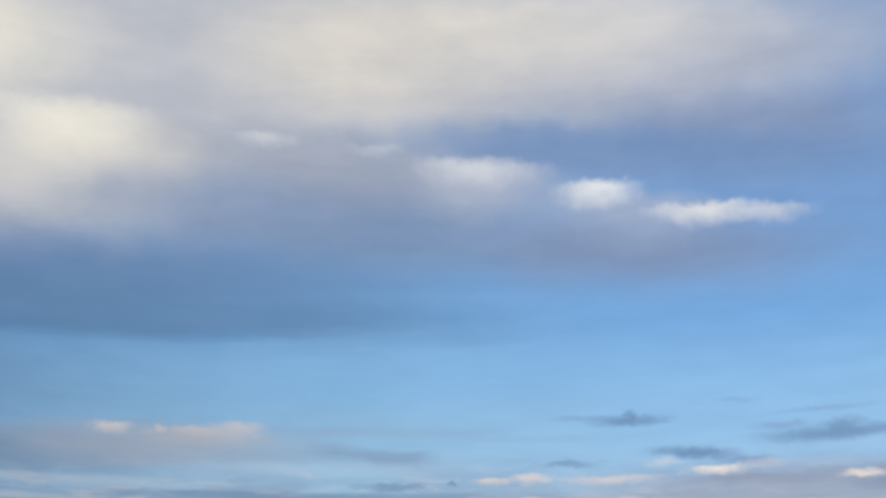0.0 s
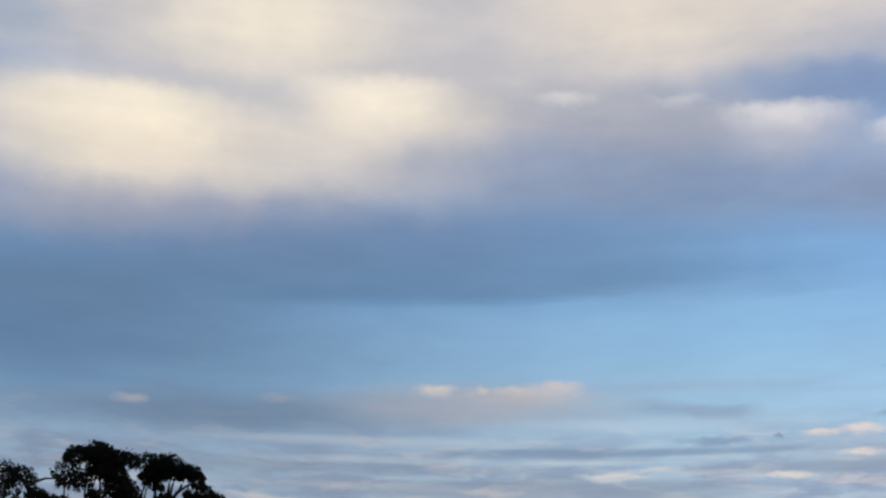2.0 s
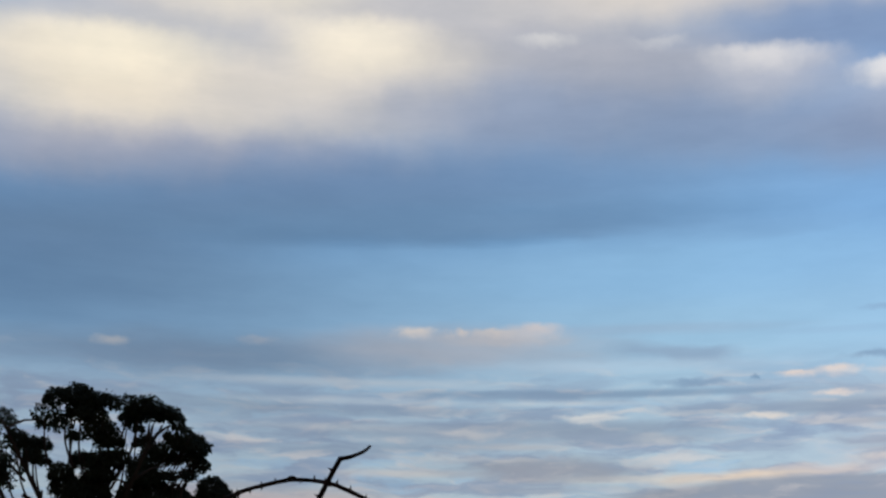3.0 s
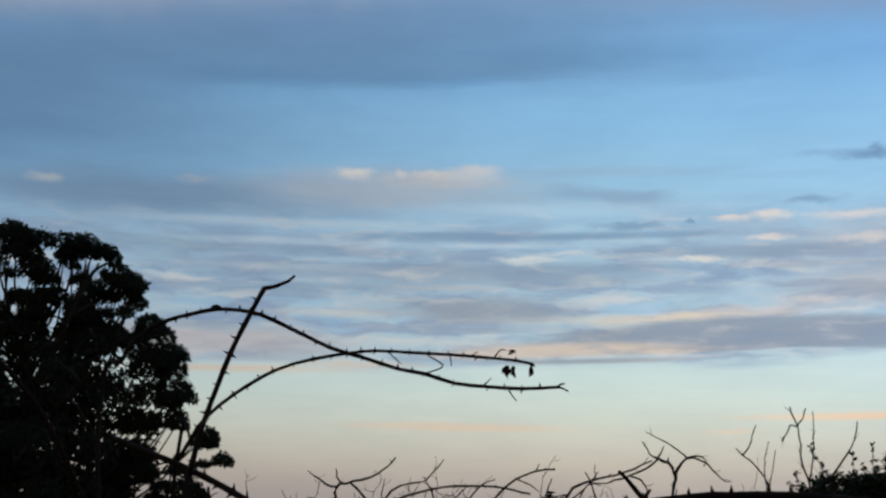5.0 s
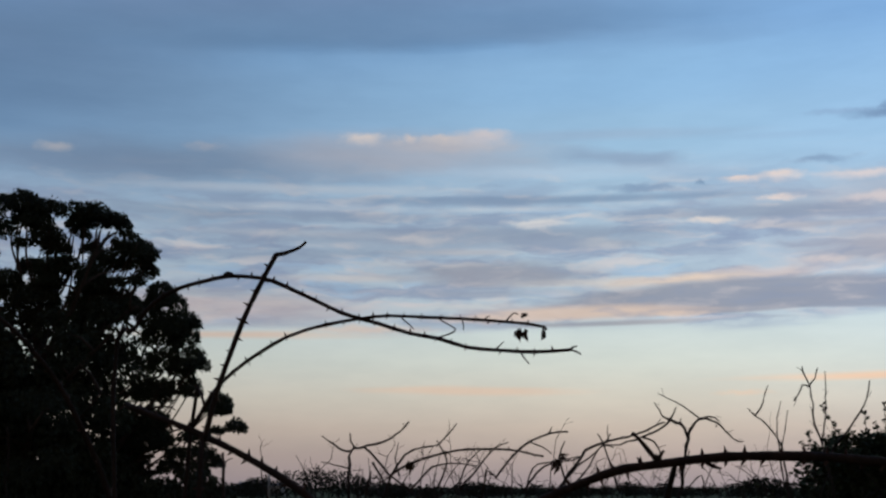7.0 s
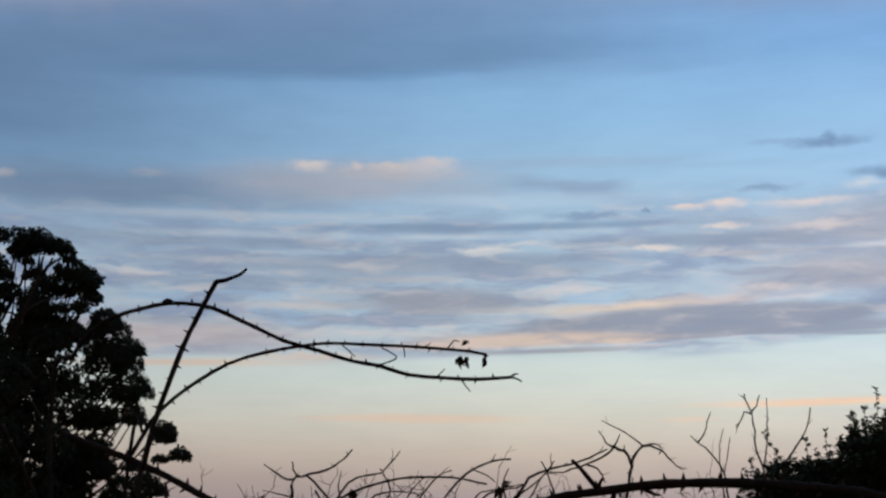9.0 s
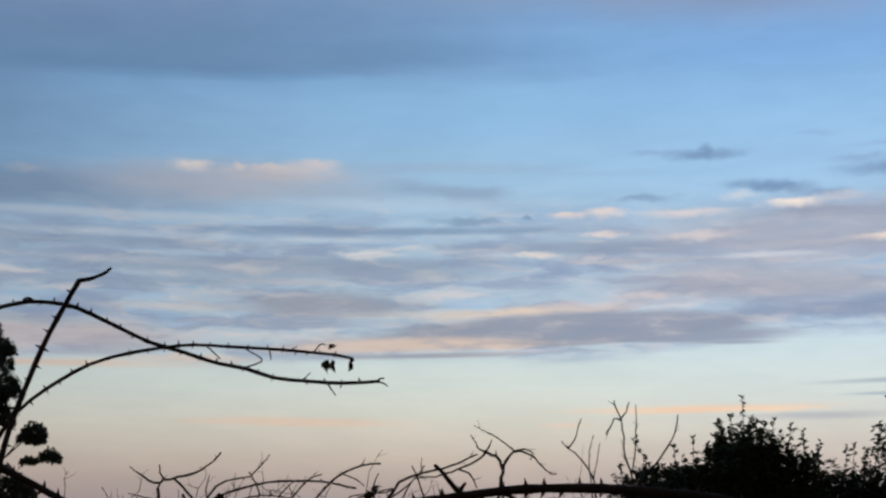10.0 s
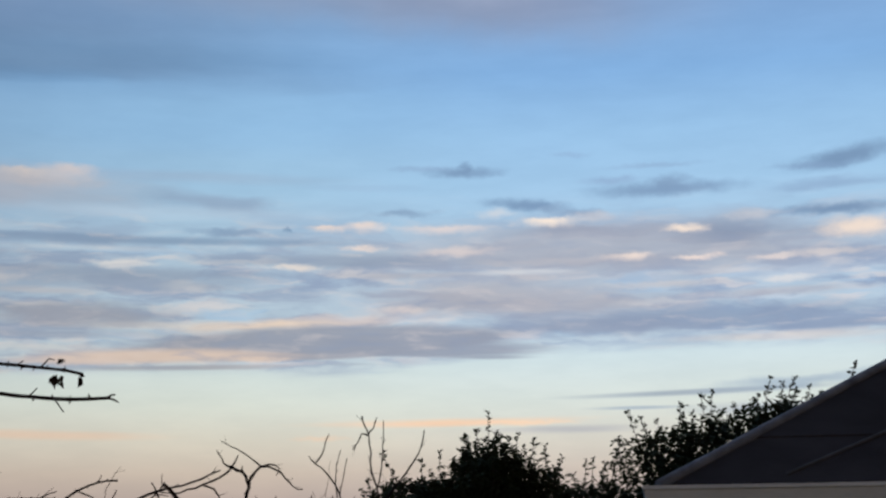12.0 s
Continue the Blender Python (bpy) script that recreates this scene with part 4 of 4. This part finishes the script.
bare_shrub((*(0.21, 4.645), -0.04), "low leafless tangle of fine grey twigs",
           [([(0.084, 4.649, 1.744), (0.075, 4.649, 1.832), (0.093, 4.649, 1.903), (0.121, 4.648, 1.948), (0.161, 4.647, 1.975)], 0.004, 0.0016), ([(0.362, 4.635, 1.744), (0.389, 4.633, 1.833), (0.444, 4.628, 1.912), (0.481, 4.624, 1.966), (0.552, 4.615, 1.992), (0.641, 4.603, 2.014), (0.73, 4.589, 2.054)], 0.0055, 0.003),
            ([(0.407, 4.631, 1.833), (0.47, 4.625, 1.886), (0.525, 4.619, 1.975), (0.57, 4.613, 1.975)], 0.0035, 0.0015), ([(0.584, 4.611, 1.833), (0.56, 4.614, 1.921), (0.521, 4.619, 2.019)], 0.004, 0.002),
            ([(0.282, 4.641, 1.797), (0.301, 4.64, 1.886), (0.328, 4.638, 1.921), (0.391, 4.633, 1.93), (0.462, 4.626, 1.948)], 0.0032, 0.0015),
            ([(-0.079, 4.619, 1.839), (-0.012, 4.620, 1.912), (0.042, 4.620, 1.924), (0.090, 4.619, 1.922), (0.134, 4.618, 1.916)], 0.0040, 0.0017), ([(0.078, 4.619, 1.839), (0.139, 4.618, 1.918), (0.188, 4.616, 1.975), (0.230, 4.614, 1.989)], 0.0040, 0.0017), ([(0.277, 4.612, 1.834), (0.344, 4.607, 1.916), (0.405, 4.602, 1.929), (0.465, 4.597, 1.943)], 0.0040, 0.0017), ([(0.367, 4.605, 1.828), (0.452, 4.598, 1.916), (0.513, 4.591, 1.963), (0.557, 4.586, 2.018)], 0.0040, 0.0017), ([(-0.201, 4.616, 1.929), (-0.170, 4.617, 1.878), (-0.139, 4.618, 1.833)], 0.0040, 0.0017), ([(0.006, 4.620, 1.845), (0.036, 4.620, 1.929), (0.017, 4.620, 1.975), (0.008, 4.620, 1.998)], 0.0040, 0.0017), ([(0.416, 4.601, 1.862), (0.393, 4.603, 1.941), (0.412, 4.602, 1.997)], 0.0040, 0.0017)], 80, 33, 0.0036, 0.6, 0.2)
bare_shrub((*(1.07, 6.154), -0.04), "gnarled leafless shrub with a forked head",
           [([(1.015, 6.163, 1.591), (1.044, 6.158, 1.78), (1.066, 6.154, 1.899), (1.079, 6.152, 1.995), (1.092, 6.15, 2.055), (1.077, 6.153, 2.096), (1.038, 6.16, 2.128), (1.007, 6.165, 2.14)], 0.0088, 0.0061),
            ([(1.019, 6.163, 2.135), (0.984, 6.169, 2.153), (0.972, 6.171, 2.177), (0.954, 6.174, 2.214)], 0.0044, 0.0019), ([(1.014, 6.164, 2.135), (1.036, 6.16, 2.164), (1.042, 6.159, 2.194)], 0.0044, 0.0022),
            ([(1.137, 6.141, 2.144), (1.068, 6.154, 2.196), (1.017, 6.163, 2.226), (0.97, 6.171, 2.25)], 0.0037, 0.0018), ([(1.088, 6.151, 2.055), (1.106, 6.147, 2.103), (1.137, 6.141, 2.139), (1.196, 6.13, 2.134), (1.241, 6.12, 2.09), (1.279, 6.112, 2.054), (1.32, 6.103, 2.037)], 0.0069, 0.0022),
            ([(1.137, 6.141, 2.139), (1.18, 6.133, 2.151), (1.217, 6.125, 2.134), (1.206, 6.127, 2.103)], 0.0044, 0.0019), ([(1.019, 6.163, 2.135), (0.97, 6.171, 2.097), (0.898, 6.182, 2.063), (0.801, 6.196, 2.032), (0.716, 6.207, 2.032)], 0.0056, 0.0027),
            ([(0.898, 6.182, 2.063), (0.945, 6.175, 2.044), (0.979, 6.17, 1.983)], 0.0050, 0.0027), ([(1.069, 6.154, 1.828), (1.141, 6.14, 1.899), (1.154, 6.138, 1.78)], 0.0035, 0.0024)], 34, 45, 0.0044, 0.55, 0.23)
bare_shrub((*(1.516, 6.055), -0.04), "thin upright leafless twigs beside the evergreen shrub",
           [([(1.507, 6.058, 1.642), (1.485, 6.063, 1.899), (1.474, 6.066, 2.017), (1.436, 6.076, 2.089), (1.397, 6.085, 2.132), (1.359, 6.094, 2.157), (1.339, 6.099, 2.186)], 0.0057, 0.0024), ([(1.37, 6.092, 2.147), (1.394, 6.086, 2.185), (1.414, 6.081, 2.238), (1.43, 6.077, 2.281)], 0.0040, 0.0022),
            ([(1.473, 6.066, 1.876), (1.46, 6.07, 2.017), (1.455, 6.071, 2.113), (1.477, 6.065, 2.208)], 0.0037, 0.0016), ([(1.474, 6.066, 2.017), (1.49, 6.062, 2.088), (1.503, 6.059, 2.172)], 0.0031, 0.0016),
            ([(1.683, 6.009, 1.644), (1.661, 6.016, 1.876), (1.634, 6.023, 2.016), (1.608, 6.031, 2.111), (1.602, 6.032, 2.194), (1.597, 6.034, 2.266), (1.581, 6.038, 2.315), (1.565, 6.042, 2.358)], 0.0063, 0.0027), ([(1.593, 6.035, 2.278), (1.616, 6.028, 2.307), (1.629, 6.025, 2.35)], 0.0037, 0.0024),
            ([(1.594, 6.034, 2.269), (1.568, 6.042, 2.279), (1.551, 6.046, 2.241), (1.527, 6.052, 2.212)], 0.0040, 0.0024), ([(1.631, 6.024, 2.04), (1.654, 6.018, 2.158), (1.656, 6.017, 2.253), (1.657, 6.017, 2.332)], 0.0037, 0.0020),
            ([(1.631, 6.024, 1.946), (1.701, 6.004, 2.039), (1.771, 5.983, 2.133), (1.814, 5.969, 2.215), (1.831, 5.964, 2.297)], 0.0052, 0.0027)], 20, 52, 0.004, 0.36, 0.24)


# ---- evergreen shrubs ----
def evergreen(base, label, tops, shoots, depth, drop, leaf, seed, fill=2500):
    """A leafy shrub. tops: the highest shoots; between them the others fill the crown down to drop metres below."""
    rng = random.Random(seed)
    ob = thing("evergreen_shrub", base, label, "shrub", "evergreen shrubs by the shed")
    tops = sorted((Vector(p) - Vector(base) for p in tops), key=lambda q: q.x)
    stems, crown = Soup(), Soup()

    def height(x):
        for a, b in zip(tops, tops[1:]):
            if a.x <= x <= b.x:
                return a.z + (b.z - a.z) * (x - a.x) / max(1e-6, b.x - a.x)
        return tops[0].z

    def shoot(tip, leafy):
        knee = Vector((tip.x * 0.8 + rng.gauss(0, 0.04), tip.y * 0.7, tip.z - leafy * rng.uniform(1.0, 1.3)))
        line = spline([Vector((tip.x * 0.35, tip.y * 0.3, 0)), Vector((tip.x * 0.6, tip.y * 0.5, knee.z * 0.5)), knee, (knee + tip) / 2 + Vector((rng.gauss(0, 0.012), rng.gauss(0, 0.012), 0)), tip], 0.05)
        stems.tube(line, 0.008, 0.0016, 5, 0.1, rng)
        total, last = 0.0, line[-1]
        for i in range(len(line) - 2, 0, -1):
            total += (line[i] - line[i + 1]).length
            if total > leafy:
                break
            for k in range(5):
                p = line[i].lerp(line[i + 1], rng.random())
                a = rng.uniform(0, 2 * math.pi)
                d = Vector((math.cos(a), math.sin(a), rng.uniform(-0.6, 1.0)))
                crown.leaf(p, d, Vector((rng.gauss(0, 1), rng.gauss(0, 1), rng.gauss(0, 0.7))), leaf * rng.uniform(0.5, 1.1), leaf * 0.62 * rng.uniform(0.8, 1.2))
            if rng.random() < 0.3:
                a = rng.uniform(0, 2 * math.pi)
                q = line[i] + Vector((math.cos(a), math.sin(a), 0.7)) * rng.uniform(0.03, 0.09)
                stems.tube([line[i], (line[i] + q) / 2 + Vector((0, 0, -0.006)), q], 0.002, 0.001, 4, 0.1, rng)
                for k in range(7):
                    a = rng.uniform(0, 2 * math.pi)
                    crown.leaf(line[i].lerp(q, rng.uniform(0.4, 1)), Vector((math.cos(a), math.sin(a), rng.uniform(0, 1))), Vector((-math.sin(a), math.cos(a), 0.2)), leaf * rng.uniform(0.6, 1.1), leaf * 0.5)
        for k in range(5):
            a = k * 2.4
            crown.leaf(last - Vector((0, 0, rng.uniform(0, 0.03))), Vector((math.cos(a), math.sin(a), rng.uniform(0.2, 1.8))), Vector((rng.gauss(0, 1), rng.gauss(0, 1), rng.gauss(0, 0.6))), leaf * rng.uniform(0.5, 0.8), leaf * 0.42)

    for t in tops:
        shoot(t, 0.42)
    x0, x1 = tops[0].x, tops[-1].x
    for _ in range(shoots):
        x = rng.uniform(x0, x1)
        y = rng.uniform(-depth, depth)
        shoot(Vector((x, y, height(x) - 0.1 - rng.random() ** 1.1 * drop)), rng.uniform(0.15, 0.4))
    for _ in range(fill):
        x = rng.uniform(x0 - 0.05, x1 + 0.05)
        z = height(x) - 0.16 - rng.random() ** 1.2 * 1.4
        a = rng.uniform(0, 2 * math.pi)
        crown.leaf(Vector((x + rng.gauss(0, 0.05), rng.uniform(-depth, depth), max(0.15, z))), Vector((math.cos(a), math.sin(a), rng.uniform(-0.3, 1))), Vector((-math.sin(a), math.cos(a), 0.3)), leaf * 1.4, leaf * 0.8)
    tagged(part("branchwork", stems, BARK, ob, "", True), kind="stuff")
    tagged(part("foliage", crown, GREEN_LEAF, ob, "small dark glossy leaves"), kind="stuff")
    return ob


evergreen((*(2.5, 7.123), -0.04), "dense dark evergreen shrub with upright leafy shoots",
          [(1.853, 7.319, 1.927), (1.928, 7.299, 2.133), (1.997, 7.281, 2.267), (2.05, 7.266, 2.132), (2.131, 7.243, 2.131), (2.196, 7.223, 2.234), (2.292, 7.193, 2.271), (2.362, 7.17, 2.231), (2.428, 7.148, 2.359), (2.485, 7.128, 2.388), (2.539, 7.109, 2.483), (2.586, 7.091, 2.377), (2.688, 7.053, 2.359), (2.726, 7.038, 2.254), (2.77, 7.02, 2.334), (2.823, 6.999, 2.297), (2.857, 6.985, 2.119)], 520, 0.35, 0.34, 0.031, 3, 34000)
evergreen((*(3.206, 7.379), -0.04), "lower dark evergreen shrub between its taller neighbours",
          [(2.96, 7.483, 2.076), (3.022, 7.458, 2.201), (3.095, 7.427, 2.269), (3.151, 7.403, 2.167), (3.219, 7.373, 2.244), (3.259, 7.355, 2.252), (3.308, 7.334, 2.195), (3.37, 7.304, 2.219), (3.434, 7.274, 2.223), (3.478, 7.253, 2.16), (3.526, 7.229, 2.128)], 130, 0.35, 0.34, 0.031, 8, 11000)
evergreen((*(4.769, 8.613), -0.04), "tall loose evergreen shrub rising behind the shed roof",
          [(4.148, 8.932, 2.467), (4.218, 8.899, 2.662), (4.301, 8.859, 2.62), (4.398, 8.81, 2.598), (4.548, 8.733, 2.715), (4.621, 8.695, 2.65), (4.674, 8.666, 2.766), (4.746, 8.626, 2.787), (4.79, 8.602, 2.645), (4.875, 8.553, 2.696), (4.95, 8.51, 2.658), (5.013, 8.472, 2.753), (5.09, 8.425, 2.867), (5.16, 8.382, 2.833), (5.218, 8.346, 2.846), (5.31, 8.287, 2.795), (5.4, 8.227, 2.736), (5.566, 8.114, 2.951), (5.729, 7.998, 2.682)], 230, 0.5, 0.42, 0.040, 5, 10000)
evergreen((*(1.668, 6.636), -0.04), "low rounded evergreen bush in the hedge",
          [(1.393, 6.701, 1.776), (1.446, 6.69, 1.846), (1.502, 6.677, 1.864), (1.57, 6.66, 1.828), (1.645, 6.642, 1.833), (1.743, 6.616, 1.849), (1.84, 6.588, 1.854), (1.959, 6.553, 1.849)], 90, 0.3, 0.2, 0.030, 9, 10000)


# ---- the shed ----
def shed():
    at = (3.159, 6.518, 2.067)
    top = at[2]
    ob = thing("shed", (at[0], at[1], -0.04), "low shed with a hipped dark felt roof and white gutter boards", "shed", turn=-26)
    W, D, p, z = 4.6, 3.6, 0.52, top + 0.04
    o = 0.075                                              # roof edge above the gutter's middle

    def slope(sheet, q0, q1, lift):
        """A strip of the front roof plane between two distances back from the eave."""
        s = Soup()
        v = []
        for q, h in ((q0, lift), (q1, lift)):
            v += [(o + q, o + q, z + q * p + h), (W - o - q, o + q, z + q * p + h)]
        lower = [(x, y + 0.004, c - 0.012) for x, y, c in v]
        s.add(v + lower, [(0, 1, 3, 2), (4, 6, 7, 5), (0, 4, 5, 1), (1, 5, 7, 3), (3, 7, 6, 2), (2, 6, 4, 0)])
        return part(sheet, s, FELT, ob)

    s = Soup()                                             # roof deck with the other three planes
    h = D / 2 - o
    v = [(o, o, z), (W - o, o, z), (W - o, D - o, z), (o, D - o, z), (o + h, D / 2, z + h * p), (W - o - h, D / 2, z + h * p)]
    s.add([(x, y, c - 0.016) for x, y, c in v], [(0, 1, 5, 4), (1, 2, 5), (2, 3, 4, 5), (3, 0, 4), (3, 2, 1, 0)])
    part("roof", s, FELT, ob)
    slope("felt_sheet", 0.0, 0.53, 0.002)
    slope("felt_sheet", 0.5, h - 0.01, 0.009)
    for x0, x1, y1 in ((o, o + h, D / 2), (W - o, W - o - h, D / 2)):   # rounded hip caps
        s = Soup()
        a, b = Vector((x0, o, z + 0.0)), Vector((x1, y1, z + h * p + 0.012))
        s.tube([a.lerp(b, i / 14) for i in range(15)], 0.032, 0.032, 10, 0.03, random.Random(2))
        part("hip_cap", s, CAP, ob, "rounded worn grey felt roll", True)
    s = Soup()
    s.tube([Vector((o + h, D / 2, z + h * p + 0.01)), Vector((W - o - h, D / 2, z + h * p + 0.01))], 0.05, 0.05, 10, 0.02)
    part("ridge_cap", s, CAP, ob, "", True)
    s = Soup()                                             # a raised seam that runs up the slope beside the hip
    a, b = Vector((0.72, o + 0.09, z + 0.09 * p + 0.003)), Vector((1.72, o + 0.85, z + 0.85 * p + 0.010))
    s.tube([a.lerp(b, i / 8) for i in range(9)], 0.011, 0.011, 8, 0.05, random.Random(5))
    part("seam", s, SEAM, ob, "", True)

    def gutter(x0, y0, x1, y1):
        """A white moulded gutter: lip, belly and back, swept along the eave."""
        prof = [(0.0, 0.0), (-0.012, 0.0), (-0.012, -0.018), (-0.004, -0.024), (0.004, -0.075), (0.022, -0.118), (0.03, -0.128), (0.09, -0.128), (0.09, -0.005), (0.085, -0.005), (0.085, -0.118), (0.03, -0.118), (0.012, -0.07), (0.0, -0.018)]
        d = Vector((x1 - x0, y1 - y0, 0)).normalized()
        n = Vector((-d.y, d.x, 0))
        s = Soup()
        k = len(prof)
        v = [Vector((x, y, top + 0.04)) + n * a + d * (e * a) + Vector((0, 0, b)) for x, y, e in ((x0, y0, 1), (x1, y1, -1)) for a, b in prof]
        s.add(v, [(i, (i + 1) % k, k + (i + 1) % k, k + i) for i in range(k)] + [tuple(range(k))[::-1], tuple(range(k, 2 * k))])
        return part("gutter", s, WHITE, ob, "white painted moulded gutter")

    gutter(0, 0, W, 0), gutter(W, 0, W, D), gutter(W, D, 0, D), gutter(0, D, 0, 0)
    s = Soup()
    s.box((0.095, 0.095, top - 0.135), (W - 0.095, D - 0.095, top - 0.115))
    part("soffit", s, BOARD, ob)
    for lo, hi in (((0.3, 0.3, 0), (W - 0.3, 0.42, top - 0.136)), ((0.3, D - 0.42, 0), (W - 0.3, D - 0.3, top - 0.136)),
                   ((0.3, 0.423, 0), (0.42, D - 0.423, top - 0.136)), ((W - 0.42, 0.423, 0), (W - 0.3, D - 0.423, top - 0.136))):
        s = Soup()
        s.box(lo, hi)
        part("wall", s, BOARD, ob)
    return ob


shed()


# ---- far things on the skyline ----
def far_woods():
    rng, s = random.Random(14), Soup()
    for _ in range(420):
        a, d = radians(rng.uniform(-32, 48)), rng.uniform(210, 330)
        w = rng.uniform(1.5, 4.2)
        hgt = 1.5 + d * (0.0004 + 0.0105 * max(0, noise.noise(Vector((a * 16, 0.5, 0)))) + 0.0032 * rng.random() ** 2)
        hgt += 3.0 * math.exp(-((math.degrees(a) + 5) / 2.2) ** 2) + 1.6 * math.exp(-((math.degrees(a) - 13.5) / 1.6) ** 2)
        c = Vector((d * math.sin(a), d * math.cos(a), 0))
        s.tube([c, c + Vector((0, 0, hgt * 0.5))], 0.15, 0.08, 5, 0.1, rng)
        for _ in range(130):
            q = Vector((rng.gauss(0, 0.45) * w, rng.gauss(0, 0.45) * w, 0))
            z = hgt * (0.15 + 0.85 * rng.random()) * max(0.3, 1 - (q.length / (w * 1.6)) ** 2)
            s.leaf(c + q + Vector((0, 0, z)), Vector((rng.gauss(0, 1), rng.gauss(0, 1), rng.gauss(0, 0.6))), Vector((rng.gauss(0, 1), rng.gauss(0, 1), 1)), rng.uniform(0.35, 0.75), rng.uniform(0.3, 0.55))
    ob = new("far_woods", s.mesh("far_woods"))
    ob.data.materials.append(WOODS)
    return tagged(ob, "low dark line of far trees along the horizon", "trees", kind="stuff")


far_woods()


def far_house(at, w, d, hw, hr, turn):
    ob = thing("far_house", at, "small pale far house with a pitched roof among trees", "house", "far houses", turn)
    s = Soup()
    s.box((-w / 2, -d / 2, 0), (w / 2, d / 2, hw))
    body = part("wall", s, RENDER_COAT, ob)
    s = Soup()
    s.add([(-w / 2 - 0.3, -d / 2 - 0.3, hw), (w / 2 + 0.3, -d / 2 - 0.3, hw), (w / 2 + 0.3, d / 2 + 0.3, hw), (-w / 2 - 0.3, d / 2 + 0.3, hw), (-w / 2 - 0.3, 0, hw + hr), (w / 2 + 0.3, 0, hw + hr)],
          [(0, 1, 5, 4), (2, 3, 4, 5), (3, 0, 4), (1, 2, 5), (3, 2, 1, 0)])
    part("roof", s, TILE, ob)
    for x in (-w * 0.25, w * 0.25):
        s = Soup()
        s.box((x - 0.5, -d / 2 - 0.04, 1.0), (x + 0.5, -d / 2 + 0.02, 2.1))
        part("window", s, WHITE, ob)


far_house((*(-40.089, 297.559), -0.05), 4.4, 4.0, 2.2, 0.9, 10)
far_house((*(-35.136, 302.213), -0.05), 3.6, 3.4, 2.1, 0.8, -15)

mast = thing("mast", (*(-24.562, 202.766), -0.05), "thin far mast standing on the skyline", "mast")
s = Soup()
s.tube([Vector((0, 0, 0)), Vector((0, 0, 2.5)), Vector((0, 0, 4.41))], 0.16, 0.11, 8, 0.0)
part("pole", s, STEEL, mast, "", True)

P = (*(-2.135, 14.086), -0.04)
sapling = thing("dead_sapling", P, "broken dead sapling with one side twig", "sapling")
s = Soup()
s.tube(spline(local([(-2.071, 14.096, -0.01), (-2.109, 14.09, 1.126), (-2.119, 14.089, 1.678), (-2.137, 14.086, 1.901), (-2.136, 14.086, 2.069), (-2.151, 14.084, 2.193)], P), 0.1), 0.024, 0.014, 7, 0.15, random.Random(3))
part("trunk", s, TWIG, sapling, "", True)
s = Soup()
s.tube(spline(local([(-2.136, 14.086, 2.058), (-2.104, 14.091, 2.114), (-2.049, 14.099, 2.137)], P), 0.03), 0.008, 0.004, 6, 0.15, random.Random(3))
part("side_twig", s, TWIG, sapling, "", True)


# ---- rough grass round the hedge ----
def grass():
    rng, s = random.Random(17), Soup()
    for _ in range(16000):
        a, d = radians(rng.uniform(-40, 55)), 1.2 + 9 * rng.random() ** 0.8
        p = Vector((d * math.sin(a), d * math.cos(a), -0.1))
        q = rng.uniform(0, 2 * math.pi)
        s.leaf(p, Vector((rng.gauss(0, 0.35), rng.gauss(0, 0.35), 1)), Vector((math.cos(q), math.sin(q), 0)), rng.uniform(0.18, 0.45), 0.012)
    ob = new("grass", s.mesh("grass"))
    ob.data.materials.append(GRASS_BLADE)
    return tagged(ob, "long rough grass under the hedge", "grass", kind="stuff")


grass()
